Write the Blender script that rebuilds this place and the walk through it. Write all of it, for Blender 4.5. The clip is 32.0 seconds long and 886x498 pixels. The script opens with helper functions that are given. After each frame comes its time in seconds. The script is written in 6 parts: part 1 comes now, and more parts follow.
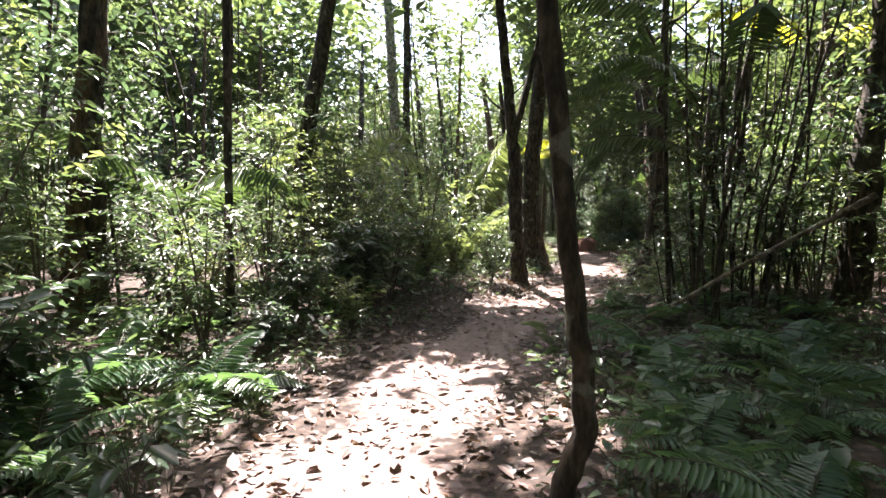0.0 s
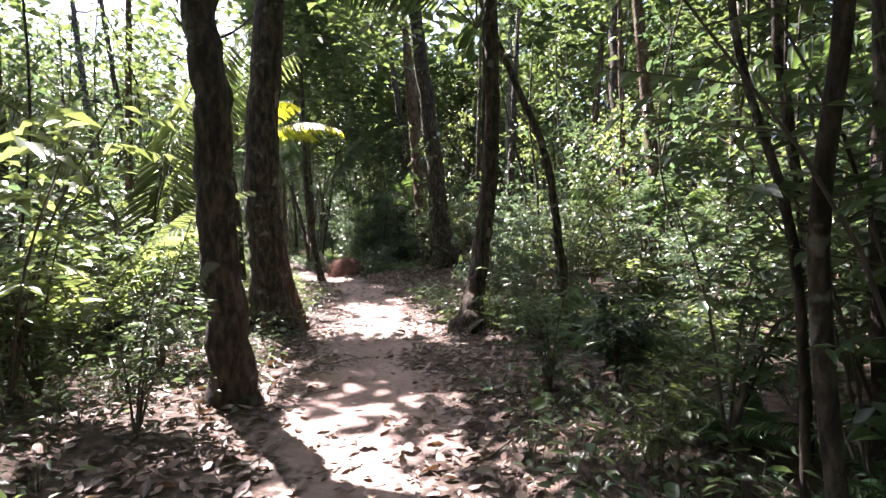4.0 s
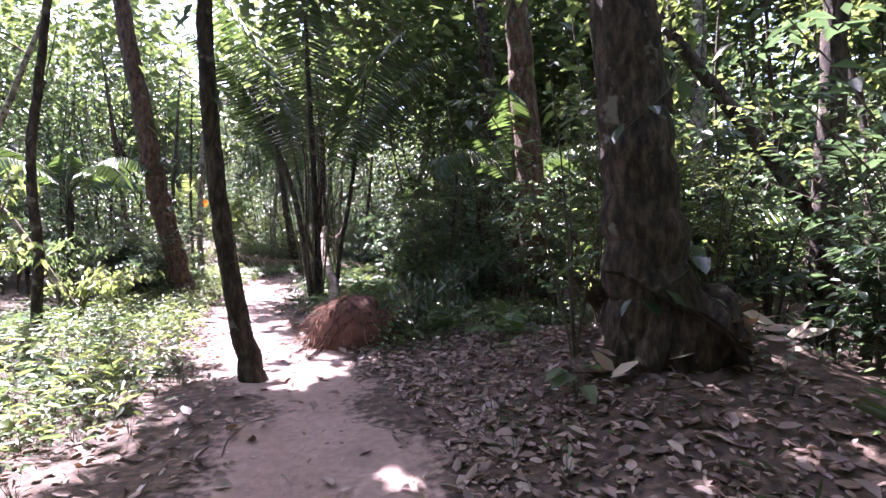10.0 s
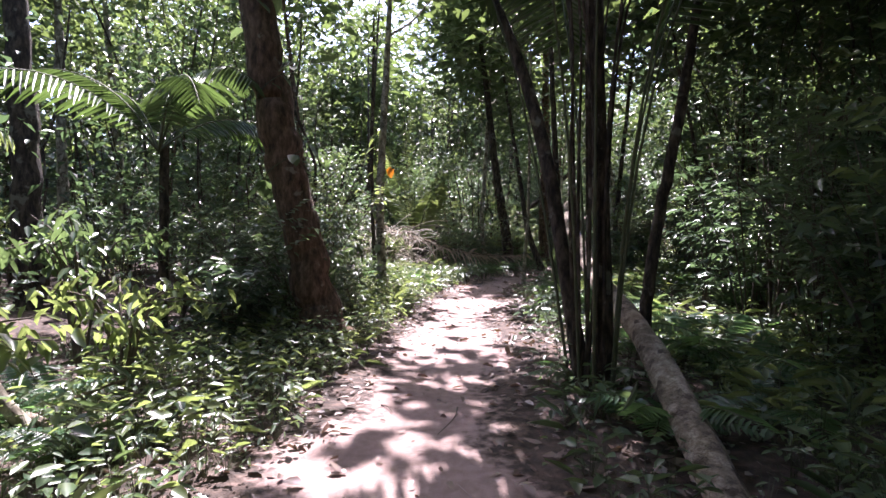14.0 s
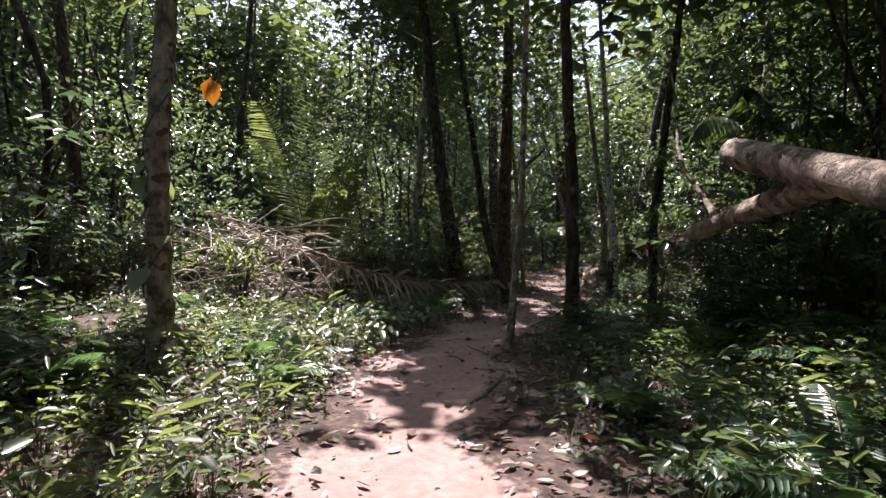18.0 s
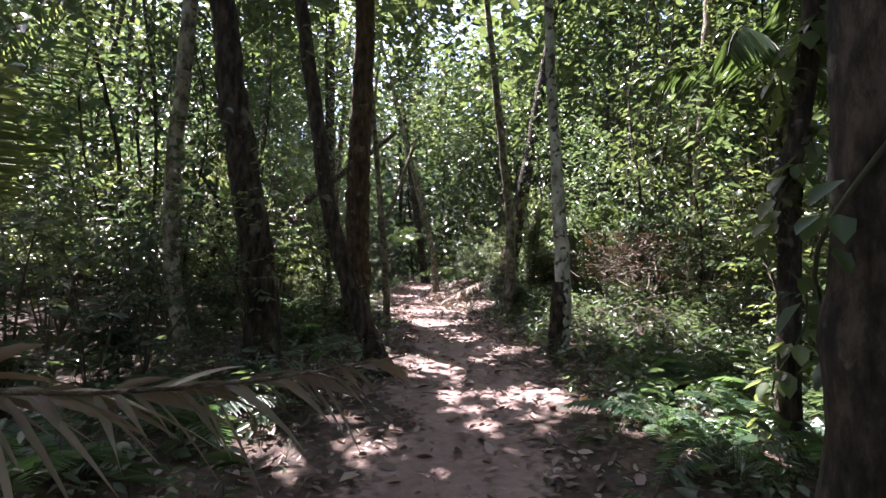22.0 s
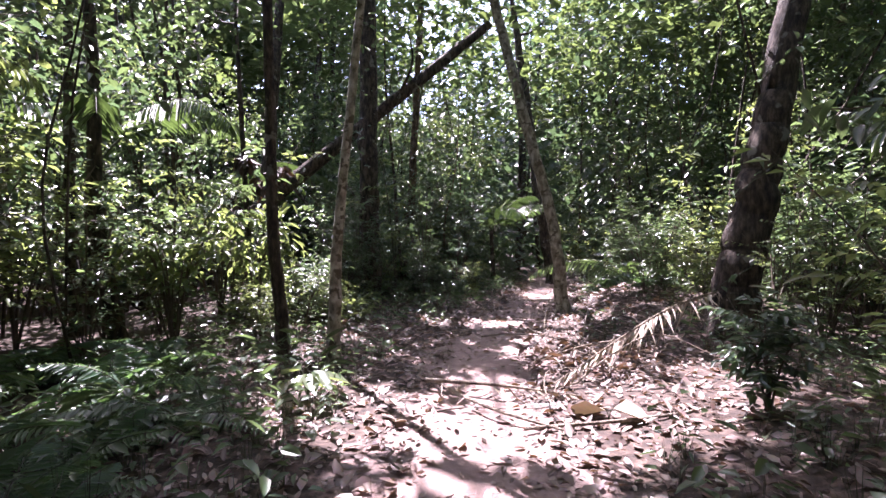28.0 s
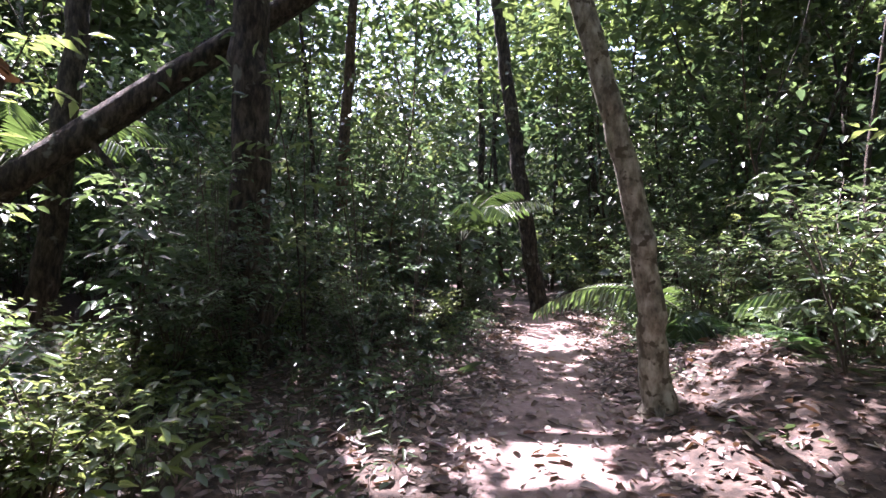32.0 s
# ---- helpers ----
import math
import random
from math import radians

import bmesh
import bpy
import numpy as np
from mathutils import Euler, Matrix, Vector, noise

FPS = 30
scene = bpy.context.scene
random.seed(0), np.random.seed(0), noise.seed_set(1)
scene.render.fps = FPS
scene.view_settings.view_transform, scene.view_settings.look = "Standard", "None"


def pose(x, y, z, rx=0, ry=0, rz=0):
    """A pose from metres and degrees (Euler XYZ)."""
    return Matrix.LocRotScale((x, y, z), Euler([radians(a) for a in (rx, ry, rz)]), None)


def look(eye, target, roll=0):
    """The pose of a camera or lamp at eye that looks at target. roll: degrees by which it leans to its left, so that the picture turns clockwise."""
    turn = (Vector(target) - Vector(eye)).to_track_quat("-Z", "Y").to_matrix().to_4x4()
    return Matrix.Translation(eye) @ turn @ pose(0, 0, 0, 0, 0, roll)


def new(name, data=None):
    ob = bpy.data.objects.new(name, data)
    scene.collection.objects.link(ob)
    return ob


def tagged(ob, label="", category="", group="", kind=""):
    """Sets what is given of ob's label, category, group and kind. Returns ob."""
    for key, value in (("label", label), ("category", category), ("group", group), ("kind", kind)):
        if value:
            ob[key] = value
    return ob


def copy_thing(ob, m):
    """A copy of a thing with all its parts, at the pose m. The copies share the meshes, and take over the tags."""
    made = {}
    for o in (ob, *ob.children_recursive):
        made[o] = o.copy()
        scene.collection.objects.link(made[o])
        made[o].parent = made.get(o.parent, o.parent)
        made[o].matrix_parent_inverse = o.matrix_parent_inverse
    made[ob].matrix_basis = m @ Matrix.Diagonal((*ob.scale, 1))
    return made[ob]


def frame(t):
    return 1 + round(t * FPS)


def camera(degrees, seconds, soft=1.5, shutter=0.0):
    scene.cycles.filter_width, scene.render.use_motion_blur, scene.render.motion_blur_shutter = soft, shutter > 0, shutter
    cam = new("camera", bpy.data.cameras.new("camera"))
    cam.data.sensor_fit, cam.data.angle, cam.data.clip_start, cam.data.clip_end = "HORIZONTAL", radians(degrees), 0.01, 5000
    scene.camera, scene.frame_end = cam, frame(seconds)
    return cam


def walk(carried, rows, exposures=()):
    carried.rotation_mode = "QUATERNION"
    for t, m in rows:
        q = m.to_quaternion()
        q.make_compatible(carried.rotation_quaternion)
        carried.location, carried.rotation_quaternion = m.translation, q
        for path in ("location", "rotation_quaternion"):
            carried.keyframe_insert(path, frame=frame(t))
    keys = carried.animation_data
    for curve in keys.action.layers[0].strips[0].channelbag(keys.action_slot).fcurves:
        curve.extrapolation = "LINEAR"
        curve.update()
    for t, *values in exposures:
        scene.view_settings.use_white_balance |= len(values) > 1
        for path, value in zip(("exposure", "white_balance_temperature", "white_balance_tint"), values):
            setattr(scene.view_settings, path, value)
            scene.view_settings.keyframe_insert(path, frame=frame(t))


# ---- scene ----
import itertools

cam = camera(83.5, 32.0)
PATH = [
    (0.0, 1.764, -6.336, 1.454, 86.70, -0.38, 3.51),
    (0.5, 1.653, -5.490, 1.415, 86.94, -0.30, 0.73),
    (1.0, 1.600, -4.596, 1.388, 87.47, -0.24, -2.37),
    (1.5, 1.604, -3.686, 1.367, 88.16, 0.01, -6.78),
    (2.0, 1.703, -2.813, 1.366, 88.49, 0.14, -11.50),
    (2.5, 1.829, -1.960, 1.387, 87.70, 0.74, -16.39),
    (3.0, 1.975, -1.158, 1.431, 86.89, 0.70, -21.63),
    (3.5, 2.241, -0.403, 1.463, 87.96, 0.57, -25.73),
    (5.5, 3.760, 2.823, 1.409, 89.19, 0.78, -24.42),
    (6.0, 4.030, 3.764, 1.401, 90.76, 1.11, -21.60),
    (6.5, 4.291, 4.661, 1.427, 90.11, 0.65, -19.40),
    (7.0, 4.518, 5.536, 1.405, 89.63, 0.04, -17.99),
    (7.5, 4.728, 6.413, 1.392, 89.51, -0.59, -18.32),
    (8.0, 5.005, 7.231, 1.406, 89.61, -0.49, -19.47),
    (8.5, 5.310, 7.994, 1.378, 90.15, -0.06, -21.93),
    (9.0, 5.731, 8.803, 1.410, 90.02, 0.38, -22.68),
    (9.5, 6.047, 9.677, 1.405, 89.87, 0.75, -21.05),
    (10.0, 6.331, 10.560, 1.409, 89.24, 0.71, -16.95),
    (10.5, 6.468, 11.411, 1.418, 88.79, 0.74, -13.45),
    (11.0, 6.594, 12.272, 1.423, 88.62, 0.62, -9.41),
    (11.5, 6.618, 13.274, 1.410, 89.07, 0.49, -4.75),
    (12.0, 6.660, 14.308, 1.431, 88.64, -0.08, 0.47),
    (12.5, 6.595, 15.333, 1.448, 88.39, -0.16, 5.13),
    (13.0, 6.431, 16.247, 1.414, 88.18, -0.57, 7.69),
    (13.5, 6.236, 17.093, 1.390, 88.17, -0.22, 8.03),
    (14.0, 6.034, 17.902, 1.356, 88.41, 0.32, 6.20),
    (14.5, 5.882, 18.718, 1.353, 88.46, 0.46, 4.56),
    (15.0, 5.681, 19.531, 1.372, 88.41, 0.69, 2.87),
    (15.5, 5.645, 20.311, 1.345, 87.95, 0.41, 2.15),
    (17.5, 5.609, 24.091, 1.385, 88.15, -0.58, -1.10),
    (18.0, 5.566, 24.927, 1.359, 89.58, -0.54, -2.66),
    (18.5, 5.555, 25.737, 1.384, 87.94, -0.87, -3.93),
    (19.0, 5.631, 26.503, 1.352, 86.99, -0.98, -4.47),
    (19.5, 5.675, 27.405, 1.342, 87.26, -0.81, -5.13),
    (20.0, 5.791, 28.262, 1.311, 87.90, -0.82, -5.18),
    (20.5, 5.841, 29.025, 1.305, 88.78, -1.23, -6.06),
    (21.0, 5.903, 29.740, 1.298, 89.73, -1.16, -8.52),
    (21.5, 5.984, 30.401, 1.329, 90.56, -1.03, -14.75),
    (22.0, 6.186, 31.113, 1.314, 91.08, -0.90, -22.40),
    (22.5, 6.504, 31.840, 1.309, 91.08, -0.64, -30.49),
    (23.0, 6.804, 32.383, 1.326, 91.19, -0.49, -35.65),
    (23.5, 7.189, 32.983, 1.319, 91.30, 0.08, -37.20),
    (24.0, 7.677, 33.717, 1.332, 91.10, 0.19, -35.23),
    (24.5, 8.213, 34.488, 1.311, 91.13, -0.18, -30.17),
    (25.0, 8.655, 35.200, 1.380, 90.44, -0.02, -24.15),
    (25.5, 9.053, 35.811, 1.436, 90.16, -0.79, -17.35),
    (26.0, 9.253, 36.544, 1.397, 90.99, -0.33, -11.85),
    (26.5, 9.394, 37.228, 1.370, 89.54, -0.37, -7.87),
    (28.5, 9.725, 39.738, 1.331, 89.21, 0.05, -5.33),
    (29.0, 9.804, 40.340, 1.375, 88.40, -0.34, -1.58),
    (29.5, 9.838, 40.970, 1.370, 88.47, -0.81, 2.64),
    (30.0, 9.801, 41.546, 1.390, 88.32, -1.16, 5.03),
    (30.5, 9.749, 42.114, 1.406, 87.55, -1.59, 2.39),
    (31.0, 9.785, 42.742, 1.400, 89.84, -1.55, -3.42),
    (31.5, 9.906, 43.452, 1.394, 90.52, -1.21, -9.09),
    (32.0, 10.042, 44.100, 1.367, 90.78, -0.81, -13.71),
]
walk(cam, [(t, pose(*r)) for t, *r in PATH], [(0, 2.78, 6700, 20), (2, 2.5, 6850, 18), (3, 2.65, 6750, 20), (6, 3.4, 6050, 32), (8, 3.15, 5950, 34), (11, 3.25, 6050, 40), (13, 2.70, 6050, 36), (15, 2.00, 6300, 26), (18, 1.62, 6600, 26), (19.5, 1.9, 6350, 28), (21, 2.05, 6550, 26), (23, 2.85, 6150, 30), (24, 2.85, 6200, 30), (26, 3.05, 6100, 36), (29, 2.60, 6050, 38), (30, 2.65, 6050, 38), (32, 2.90, 6050, 34)])

# ---- light ----
SUN = Vector((-0.14, 0.46, 0.88)).normalized()
SLOPE = (SUN.x / SUN.z, SUN.y / SUN.z)
world = bpy.data.worlds.new("sky")
scene.world = world
world.use_nodes = True
wn = world.node_tree.nodes
sky = wn.new("ShaderNodeTexSky")
sky.sky_type, sky.sun_disc = "NISHITA", False
sky.sun_elevation = math.asin(SUN.z)
sky.sun_rotation = math.atan2(SUN.x, SUN.y)
sky.dust_density = 2.0
world.node_tree.links.new(sky.outputs[0], wn["Background"].inputs[0])
wn["Background"].inputs[1].default_value = 0.12
lamp = bpy.data.lights.new("sun", "SUN")
lamp.energy, lamp.angle, lamp.color = 5.0, radians(0.53), (1.0, 0.965, 0.91)
sun = new("sun", lamp)
sun.matrix_world = look(SUN * 60, (0, 0, 0))


# ---- materials ----
def material(name):
    m = bpy.data.materials.new(name)
    m.use_nodes = True
    return m, m.node_tree.nodes, m.node_tree.links, m.node_tree.nodes["Principled BSDF"]


def ramp(nodes, stops):
    r = nodes.new("ShaderNodeValToRGB")
    e = r.color_ramp.elements
    while len(e) < len(stops):
        e.new(0.5)
    for k, (at, c) in zip(e, stops):
        k.position, k.color = at, (*c, 1)
    return r


def leaf_material(name, colours, glow, through_light=0.4, rough=0.38, by_object=0.35):
    """Leaves: a glossy face, and light that comes through the blade."""
    m, n, l, p = material(name)
    geo, info = n.new("ShaderNodeNewGeometry"), n.new("ShaderNodeObjectInfo")
    mix = n.new("ShaderNodeMix")
    mix.inputs[0].default_value = by_object
    l.new(geo.outputs["Random Per Island"], mix.inputs[2])
    l.new(info.outputs["Random"], mix.inputs[3])
    r = ramp(n, [(k / (len(colours) - 1) * 0.8 + 0.1, c) for k, c in enumerate(colours)])
    l.new(mix.outputs[0], r.inputs[0])
    blot = n.new("ShaderNodeTexNoise")
    blot.inputs["Scale"].default_value = 22
    tex = n.new("ShaderNodeTexCoord")
    l.new(tex.outputs["Object"], blot.inputs["Vector"])
    tint = n.new("ShaderNodeMix")
    tint.data_type, tint.blend_type = "RGBA", "MULTIPLY"
    tint.inputs[0].default_value = 0.5
    l.new(r.outputs[0], tint.inputs[6])
    l.new(blot.outputs["Color"], tint.inputs[7])
    l.new(tint.outputs[2], p.inputs["Base Color"])
    p.inputs["Roughness"].default_value = rough
    p.inputs["Specular IOR Level"].default_value = 0.65
    tr = n.new("ShaderNodeBsdfTranslucent")
    g = ramp(n, [(0.1, glow), (0.9, tuple(v * 0.55 for v in glow))])
    l.new(geo.outputs["Random Per Island"], g.inputs[0])
    l.new(g.outputs[0], tr.inputs[0])
    both = n.new("ShaderNodeMixShader")
    both.inputs[0].default_value = through_light
    l.new(p.outputs[0], both.inputs[1])
    l.new(tr.outputs[0], both.inputs[2])
    l.new(both.outputs[0], n["Material Output"].inputs[0])
    return m


def surface(name, stops, scale=6.0, rough=0.85, bump=0.5, stretch=(1, 1, 1), patches=None, detail=8.0, island=0.0, patch_scale=3.0, plates=0.0):
    """Bark, wood, soil: noise at two sizes, fine relief, and patches of lichen or stain if given."""
    m, n, l, p = material(name)
    tex, info = n.new("ShaderNodeTexCoord"), n.new("ShaderNodeObjectInfo")
    mp = n.new("ShaderNodeMapping")
    mp.inputs["Scale"].default_value = stretch
    off = n.new("ShaderNodeVectorMath")
    off.operation = "ADD"
    l.new(tex.outputs["Object"], off.inputs[0])
    l.new(info.outputs["Random"], off.inputs[1])
    l.new(off.outputs[0], mp.inputs[0])
    a = n.new("ShaderNodeTexNoise")
    a.inputs["Scale"].default_value, a.inputs["Detail"].default_value, a.inputs["Roughness"].default_value = scale, detail, 0.65
    l.new(mp.outputs[0], a.inputs["Vector"])
    r = ramp(n, stops)
    if island:
        geo = n.new("ShaderNodeNewGeometry")
        mix = n.new("ShaderNodeMix")
        mix.inputs[0].default_value = island
        l.new(a.outputs[0], mix.inputs[2])
        l.new(geo.outputs["Random Per Island"], mix.inputs[3])
        l.new(mix.outputs[0], r.inputs[0])
    else:
        l.new(a.outputs[0], r.inputs[0])
    out = r.outputs[0]
    if patches:
        b = n.new("ShaderNodeTexNoise")
        b.inputs["Scale"].default_value, b.inputs["Detail"].default_value = patch_scale, 4.0
        l.new(off.outputs[0], b.inputs["Vector"])
        edge = ramp(n, [(patches[0], (0, 0, 0)), (patches[0] + 0.05, (1, 1, 1))])
        l.new(b.outputs[0], edge.inputs[0])
        mx = n.new("ShaderNodeMix")
        mx.data_type = "RGBA"
        l.new(edge.outputs[0], mx.inputs[0])
        l.new(out, mx.inputs[6])
        mx.inputs[7].default_value = (*patches[1], 1)
        out = mx.outputs[2]
    l.new(out, p.inputs["Base Color"])
    p.inputs["Roughness"].default_value = rough
    bm_ = n.new("ShaderNodeBump")
    bm_.inputs["Strength"].default_value, bm_.inputs["Distance"].default_value = bump, 0.02 if not plates else 0.035
    if plates:
        bend = n.new("ShaderNodeMix")
        bend.data_type = "VECTOR"
        bend.inputs[0].default_value = 0.12
        l.new(mp.outputs[0], bend.inputs[4])
        l.new(a.outputs[1], bend.inputs[5])
        cell = n.new("ShaderNodeTexVoronoi")
        cell.feature = "DISTANCE_TO_EDGE"
        cell.inputs["Scale"].default_value = plates
        l.new(bend.outputs[1], cell.inputs["Vector"])
        crack = ramp(n, [(0.0, (0.25, 0.25, 0.25)), (0.12, (0.9, 0.9, 0.9)), (0.5, (1.1, 1.1, 1.1))])
        l.new(cell.outputs["Distance"], crack.inputs[0])
        worn = n.new("ShaderNodeMix")
        worn.data_type, worn.blend_type = "RGBA", "MULTIPLY"
        worn.inputs[0].default_value = 0.35
        l.new(out, worn.inputs[6])
        l.new(crack.outputs[0], worn.inputs[7])
        l.new(worn.outputs[2], p.inputs["Base Color"])
        h = n.new("ShaderNodeMath")
        h.operation = "MULTIPLY"
        l.new(a.outputs[0], h.inputs[0])
        l.new(crack.outputs[0], h.inputs[1])
        l.new(h.outputs[0], bm_.inputs["Height"])
    else:
        l.new(a.outputs[0], bm_.inputs["Height"])
    l.new(bm_.outputs[0], p.inputs["Normal"])
    return m


G1, G2, G3, G4 = (0.04, 0.074, 0.046), (0.062, 0.106, 0.06), (0.092, 0.142, 0.07), (0.145, 0.19, 0.085)
LEAF = leaf_material("green_leaf", [G1, G2, G3, G2], (0.2, 0.3, 0.1), 0.36, 0.34)
LEAF_DARK = leaf_material("dark_leaf", [(0.03, 0.06, 0.038), G1, G2], (0.15, 0.25, 0.1), 0.32, 0.32)
LEAF_LIGHT = leaf_material("light_leaf", [G2, G3, G4, G3], (0.34, 0.43, 0.12), 0.42, 0.34)
CANOPY_LEAF = leaf_material("canopy_leaf", [G1, G2, G3, G2], (0.26, 0.36, 0.1), 0.3, 0.36)
PALM_LEAF = leaf_material("palm_leaf", [(0.025, 0.06, 0.03), (0.04, 0.085, 0.038), (0.065, 0.11, 0.045)], (0.16, 0.26, 0.06), 0.32, 0.28)
# palm leaf with sun from behind put into its colour, brighter and yellower
PALM_BACKLIT = leaf_material("backlit_palm_leaf", [(0.16, 0.24, 0.03), (0.25, 0.32, 0.03)], (0.6, 0.62, 0.04), 0.6, 0.3)
FERN_LEAF = leaf_material("fern_leaf", [(0.04, 0.09, 0.055), (0.06, 0.125, 0.07), (0.09, 0.165, 0.075)], (0.2, 0.38, 0.1), 0.36, 0.36, 0.7)
DRY_LEAF = leaf_material("dry_leaf", [(0.09, 0.058, 0.048), (0.18, 0.12, 0.1), (0.32, 0.23, 0.2), (0.14, 0.085, 0.07), (0.42, 0.33, 0.29)], (0.3, 0.16, 0.06), 0.12, 0.55, 0.0)
DRY_FROND = leaf_material("dry_palm_leaf", [(0.3, 0.235, 0.17), (0.46, 0.37, 0.28), (0.6, 0.5, 0.4)], (0.3, 0.2, 0.1), 0.12, 0.6, 0.0)
DEAD_CLUMP = leaf_material("dark_withered_leaf", [(0.03, 0.018, 0.012), (0.06, 0.035, 0.022), (0.1, 0.06, 0.04)], (0.1, 0.05, 0.02), 0.1, 0.6, 0.0)
ORANGE_LEAF = leaf_material("orange_leaf", [(0.4, 0.15, 0.02), (0.45, 0.2, 0.03)], (0.7, 0.25, 0.02), 0.5, 0.4)
BARK_DARK = surface("dark_bark", [(0.38, (0.014, 0.01, 0.008)), (0.5, (0.055, 0.039, 0.029)), (0.62, (0.125, 0.095, 0.072))], 16, 0.92, 0.7, (1, 1, 0.35), (0.62, (0.2, 0.19, 0.155)), patch_scale=5, plates=60)
BARK_BROWN = surface("brown_bark", [(0.36, (0.036, 0.021, 0.014)), (0.5, (0.115, 0.07, 0.045)), (0.64, (0.22, 0.145, 0.1))], 14, 0.92, 0.6, (1, 1, 0.4), (0.64, (0.25, 0.22, 0.17)), patch_scale=6, plates=70)
BARK_PALE = surface("pale_bark", [(0.36, (0.085, 0.072, 0.05)), (0.5, (0.23, 0.205, 0.155)), (0.64, (0.42, 0.39, 0.32))], 11, 0.88, 0.5, (1, 1, 0.55), (0.55, (0.085, 0.07, 0.046)), patch_scale=11)
BARK_WHITE = surface("white_lichen_bark", [(0.36, (0.24, 0.235, 0.19)), (0.5, (0.5, 0.5, 0.45)), (0.64, (0.68, 0.68, 0.63))], 8, 0.85, 0.6, (1, 1, 0.6), (0.55, (0.1, 0.09, 0.07)), patch_scale=12)
FAR_FOREST = surface("far_forest", [(0.34, (0.012, 0.02, 0.01)), (0.5, (0.035, 0.06, 0.025)), (0.66, (0.075, 0.11, 0.04))], 0.9, 0.9, 0.6)
STEM = surface("green_stem", [(0.3, (0.03, 0.04, 0.018)), (0.7, (0.08, 0.085, 0.045))], 8, 0.7, 0.3)
TWIG = surface("twig", [(0.3, (0.05, 0.04, 0.03)), (0.7, (0.13, 0.1, 0.08))], 8, 0.85, 0.4)
DRY_WOOD = surface("dry_wood", [(0.36, (0.1, 0.072, 0.052)), (0.5, (0.25, 0.195, 0.145)), (0.64, (0.42, 0.36, 0.29))], 9, 0.8, 0.8, (1, 1, 1), (0.55, (0.085, 0.06, 0.042)), patch_scale=7, plates=30)
BLEACHED = surface("bleached_twig", [(0.36, (0.3, 0.26, 0.21)), (0.5, (0.48, 0.43, 0.36)), (0.64, (0.62, 0.57, 0.5))], 9, 0.75, 0.5)
CUT_WOOD = surface("cut_wood", [(0.3, (0.42, 0.33, 0.22)), (0.7, (0.6, 0.5, 0.36))], 14, 0.7, 0.3)
ROOT_FIBRE = surface("root_fibre", [(0.2, (0.035, 0.015, 0.011)), (0.5, (0.1, 0.042, 0.03)), (0.8, (0.24, 0.12, 0.08))], 5, 0.9, 0.4, island=0.7)


def ground_material():
    m, n, l, p = material("forest_floor")
    tex = n.new("ShaderNodeTexCoord")
    at = n.new("ShaderNodeAttribute")
    at.attribute_name = "trodden"
    big, fine, grit = (n.new("ShaderNodeTexNoise") for _ in range(3))
    for k, s, d in ((big, 1.3, 5), (fine, 14, 8), (grit, 90, 3)):
        k.inputs["Scale"].default_value, k.inputs["Detail"].default_value = s, d
        l.new(tex.outputs["Object"], k.inputs["Vector"])
    soil = ramp(n, [(0.3, (0.15, 0.1, 0.088)), (0.5, (0.23, 0.16, 0.142)), (0.7, (0.31, 0.232, 0.21))])
    duff = ramp(n, [(0.3, (0.018, 0.012, 0.009)), (0.5, (0.05, 0.032, 0.024)), (0.72, (0.12, 0.078, 0.06))])
    mix = n.new("ShaderNodeMix")
    mix.inputs[0].default_value = 0.5
    l.new(big.outputs[0], mix.inputs[2])
    l.new(fine.outputs[0], mix.inputs[3])
    l.new(mix.outputs[0], soil.inputs[0])
    l.new(fine.outputs[0], duff.inputs[0])
    add = n.new("ShaderNodeMath")
    add.operation = "ADD"
    l.new(at.outputs["Fac"], add.inputs[0])
    sub = n.new("ShaderNodeMath")
    sub.operation = "SUBTRACT"
    l.new(fine.outputs[0], sub.inputs[0])
    sub.inputs[1].default_value = 0.5
    l.new(sub.outputs[0], add.inputs[1])
    edge = ramp(n, [(0.35, (0, 0, 0)), (0.65, (1, 1, 1))])
    l.new(add.outputs[0], edge.inputs[0])
    mx = n.new("ShaderNodeMix")
    mx.data_type = "RGBA"
    l.new(edge.outputs[0], mx.inputs[0])
    l.new(duff.outputs[0], mx.inputs[6])
    l.new(soil.outputs[0], mx.inputs[7])
    l.new(mx.outputs[2], p.inputs["Base Color"])
    p.inputs["Roughness"].default_value = 0.9
    h = n.new("ShaderNodeMath")
    h.operation = "MULTIPLY_ADD"
    h.inputs[1].default_value = 0.3
    l.new(grit.outputs[0], h.inputs[0])
    l.new(fine.outputs[0], h.inputs[2])
    b = n.new("ShaderNodeBump")
    b.inputs["Strength"].default_value, b.inputs["Distance"].default_value = 0.7, 0.03
    l.new(h.outputs[0], b.inputs["Height"])
    l.new(b.outputs[0], p.inputs["Normal"])
    return m


FLOOR = ground_material()

# ---- shapes ----
rng = np.random.default_rng(7)


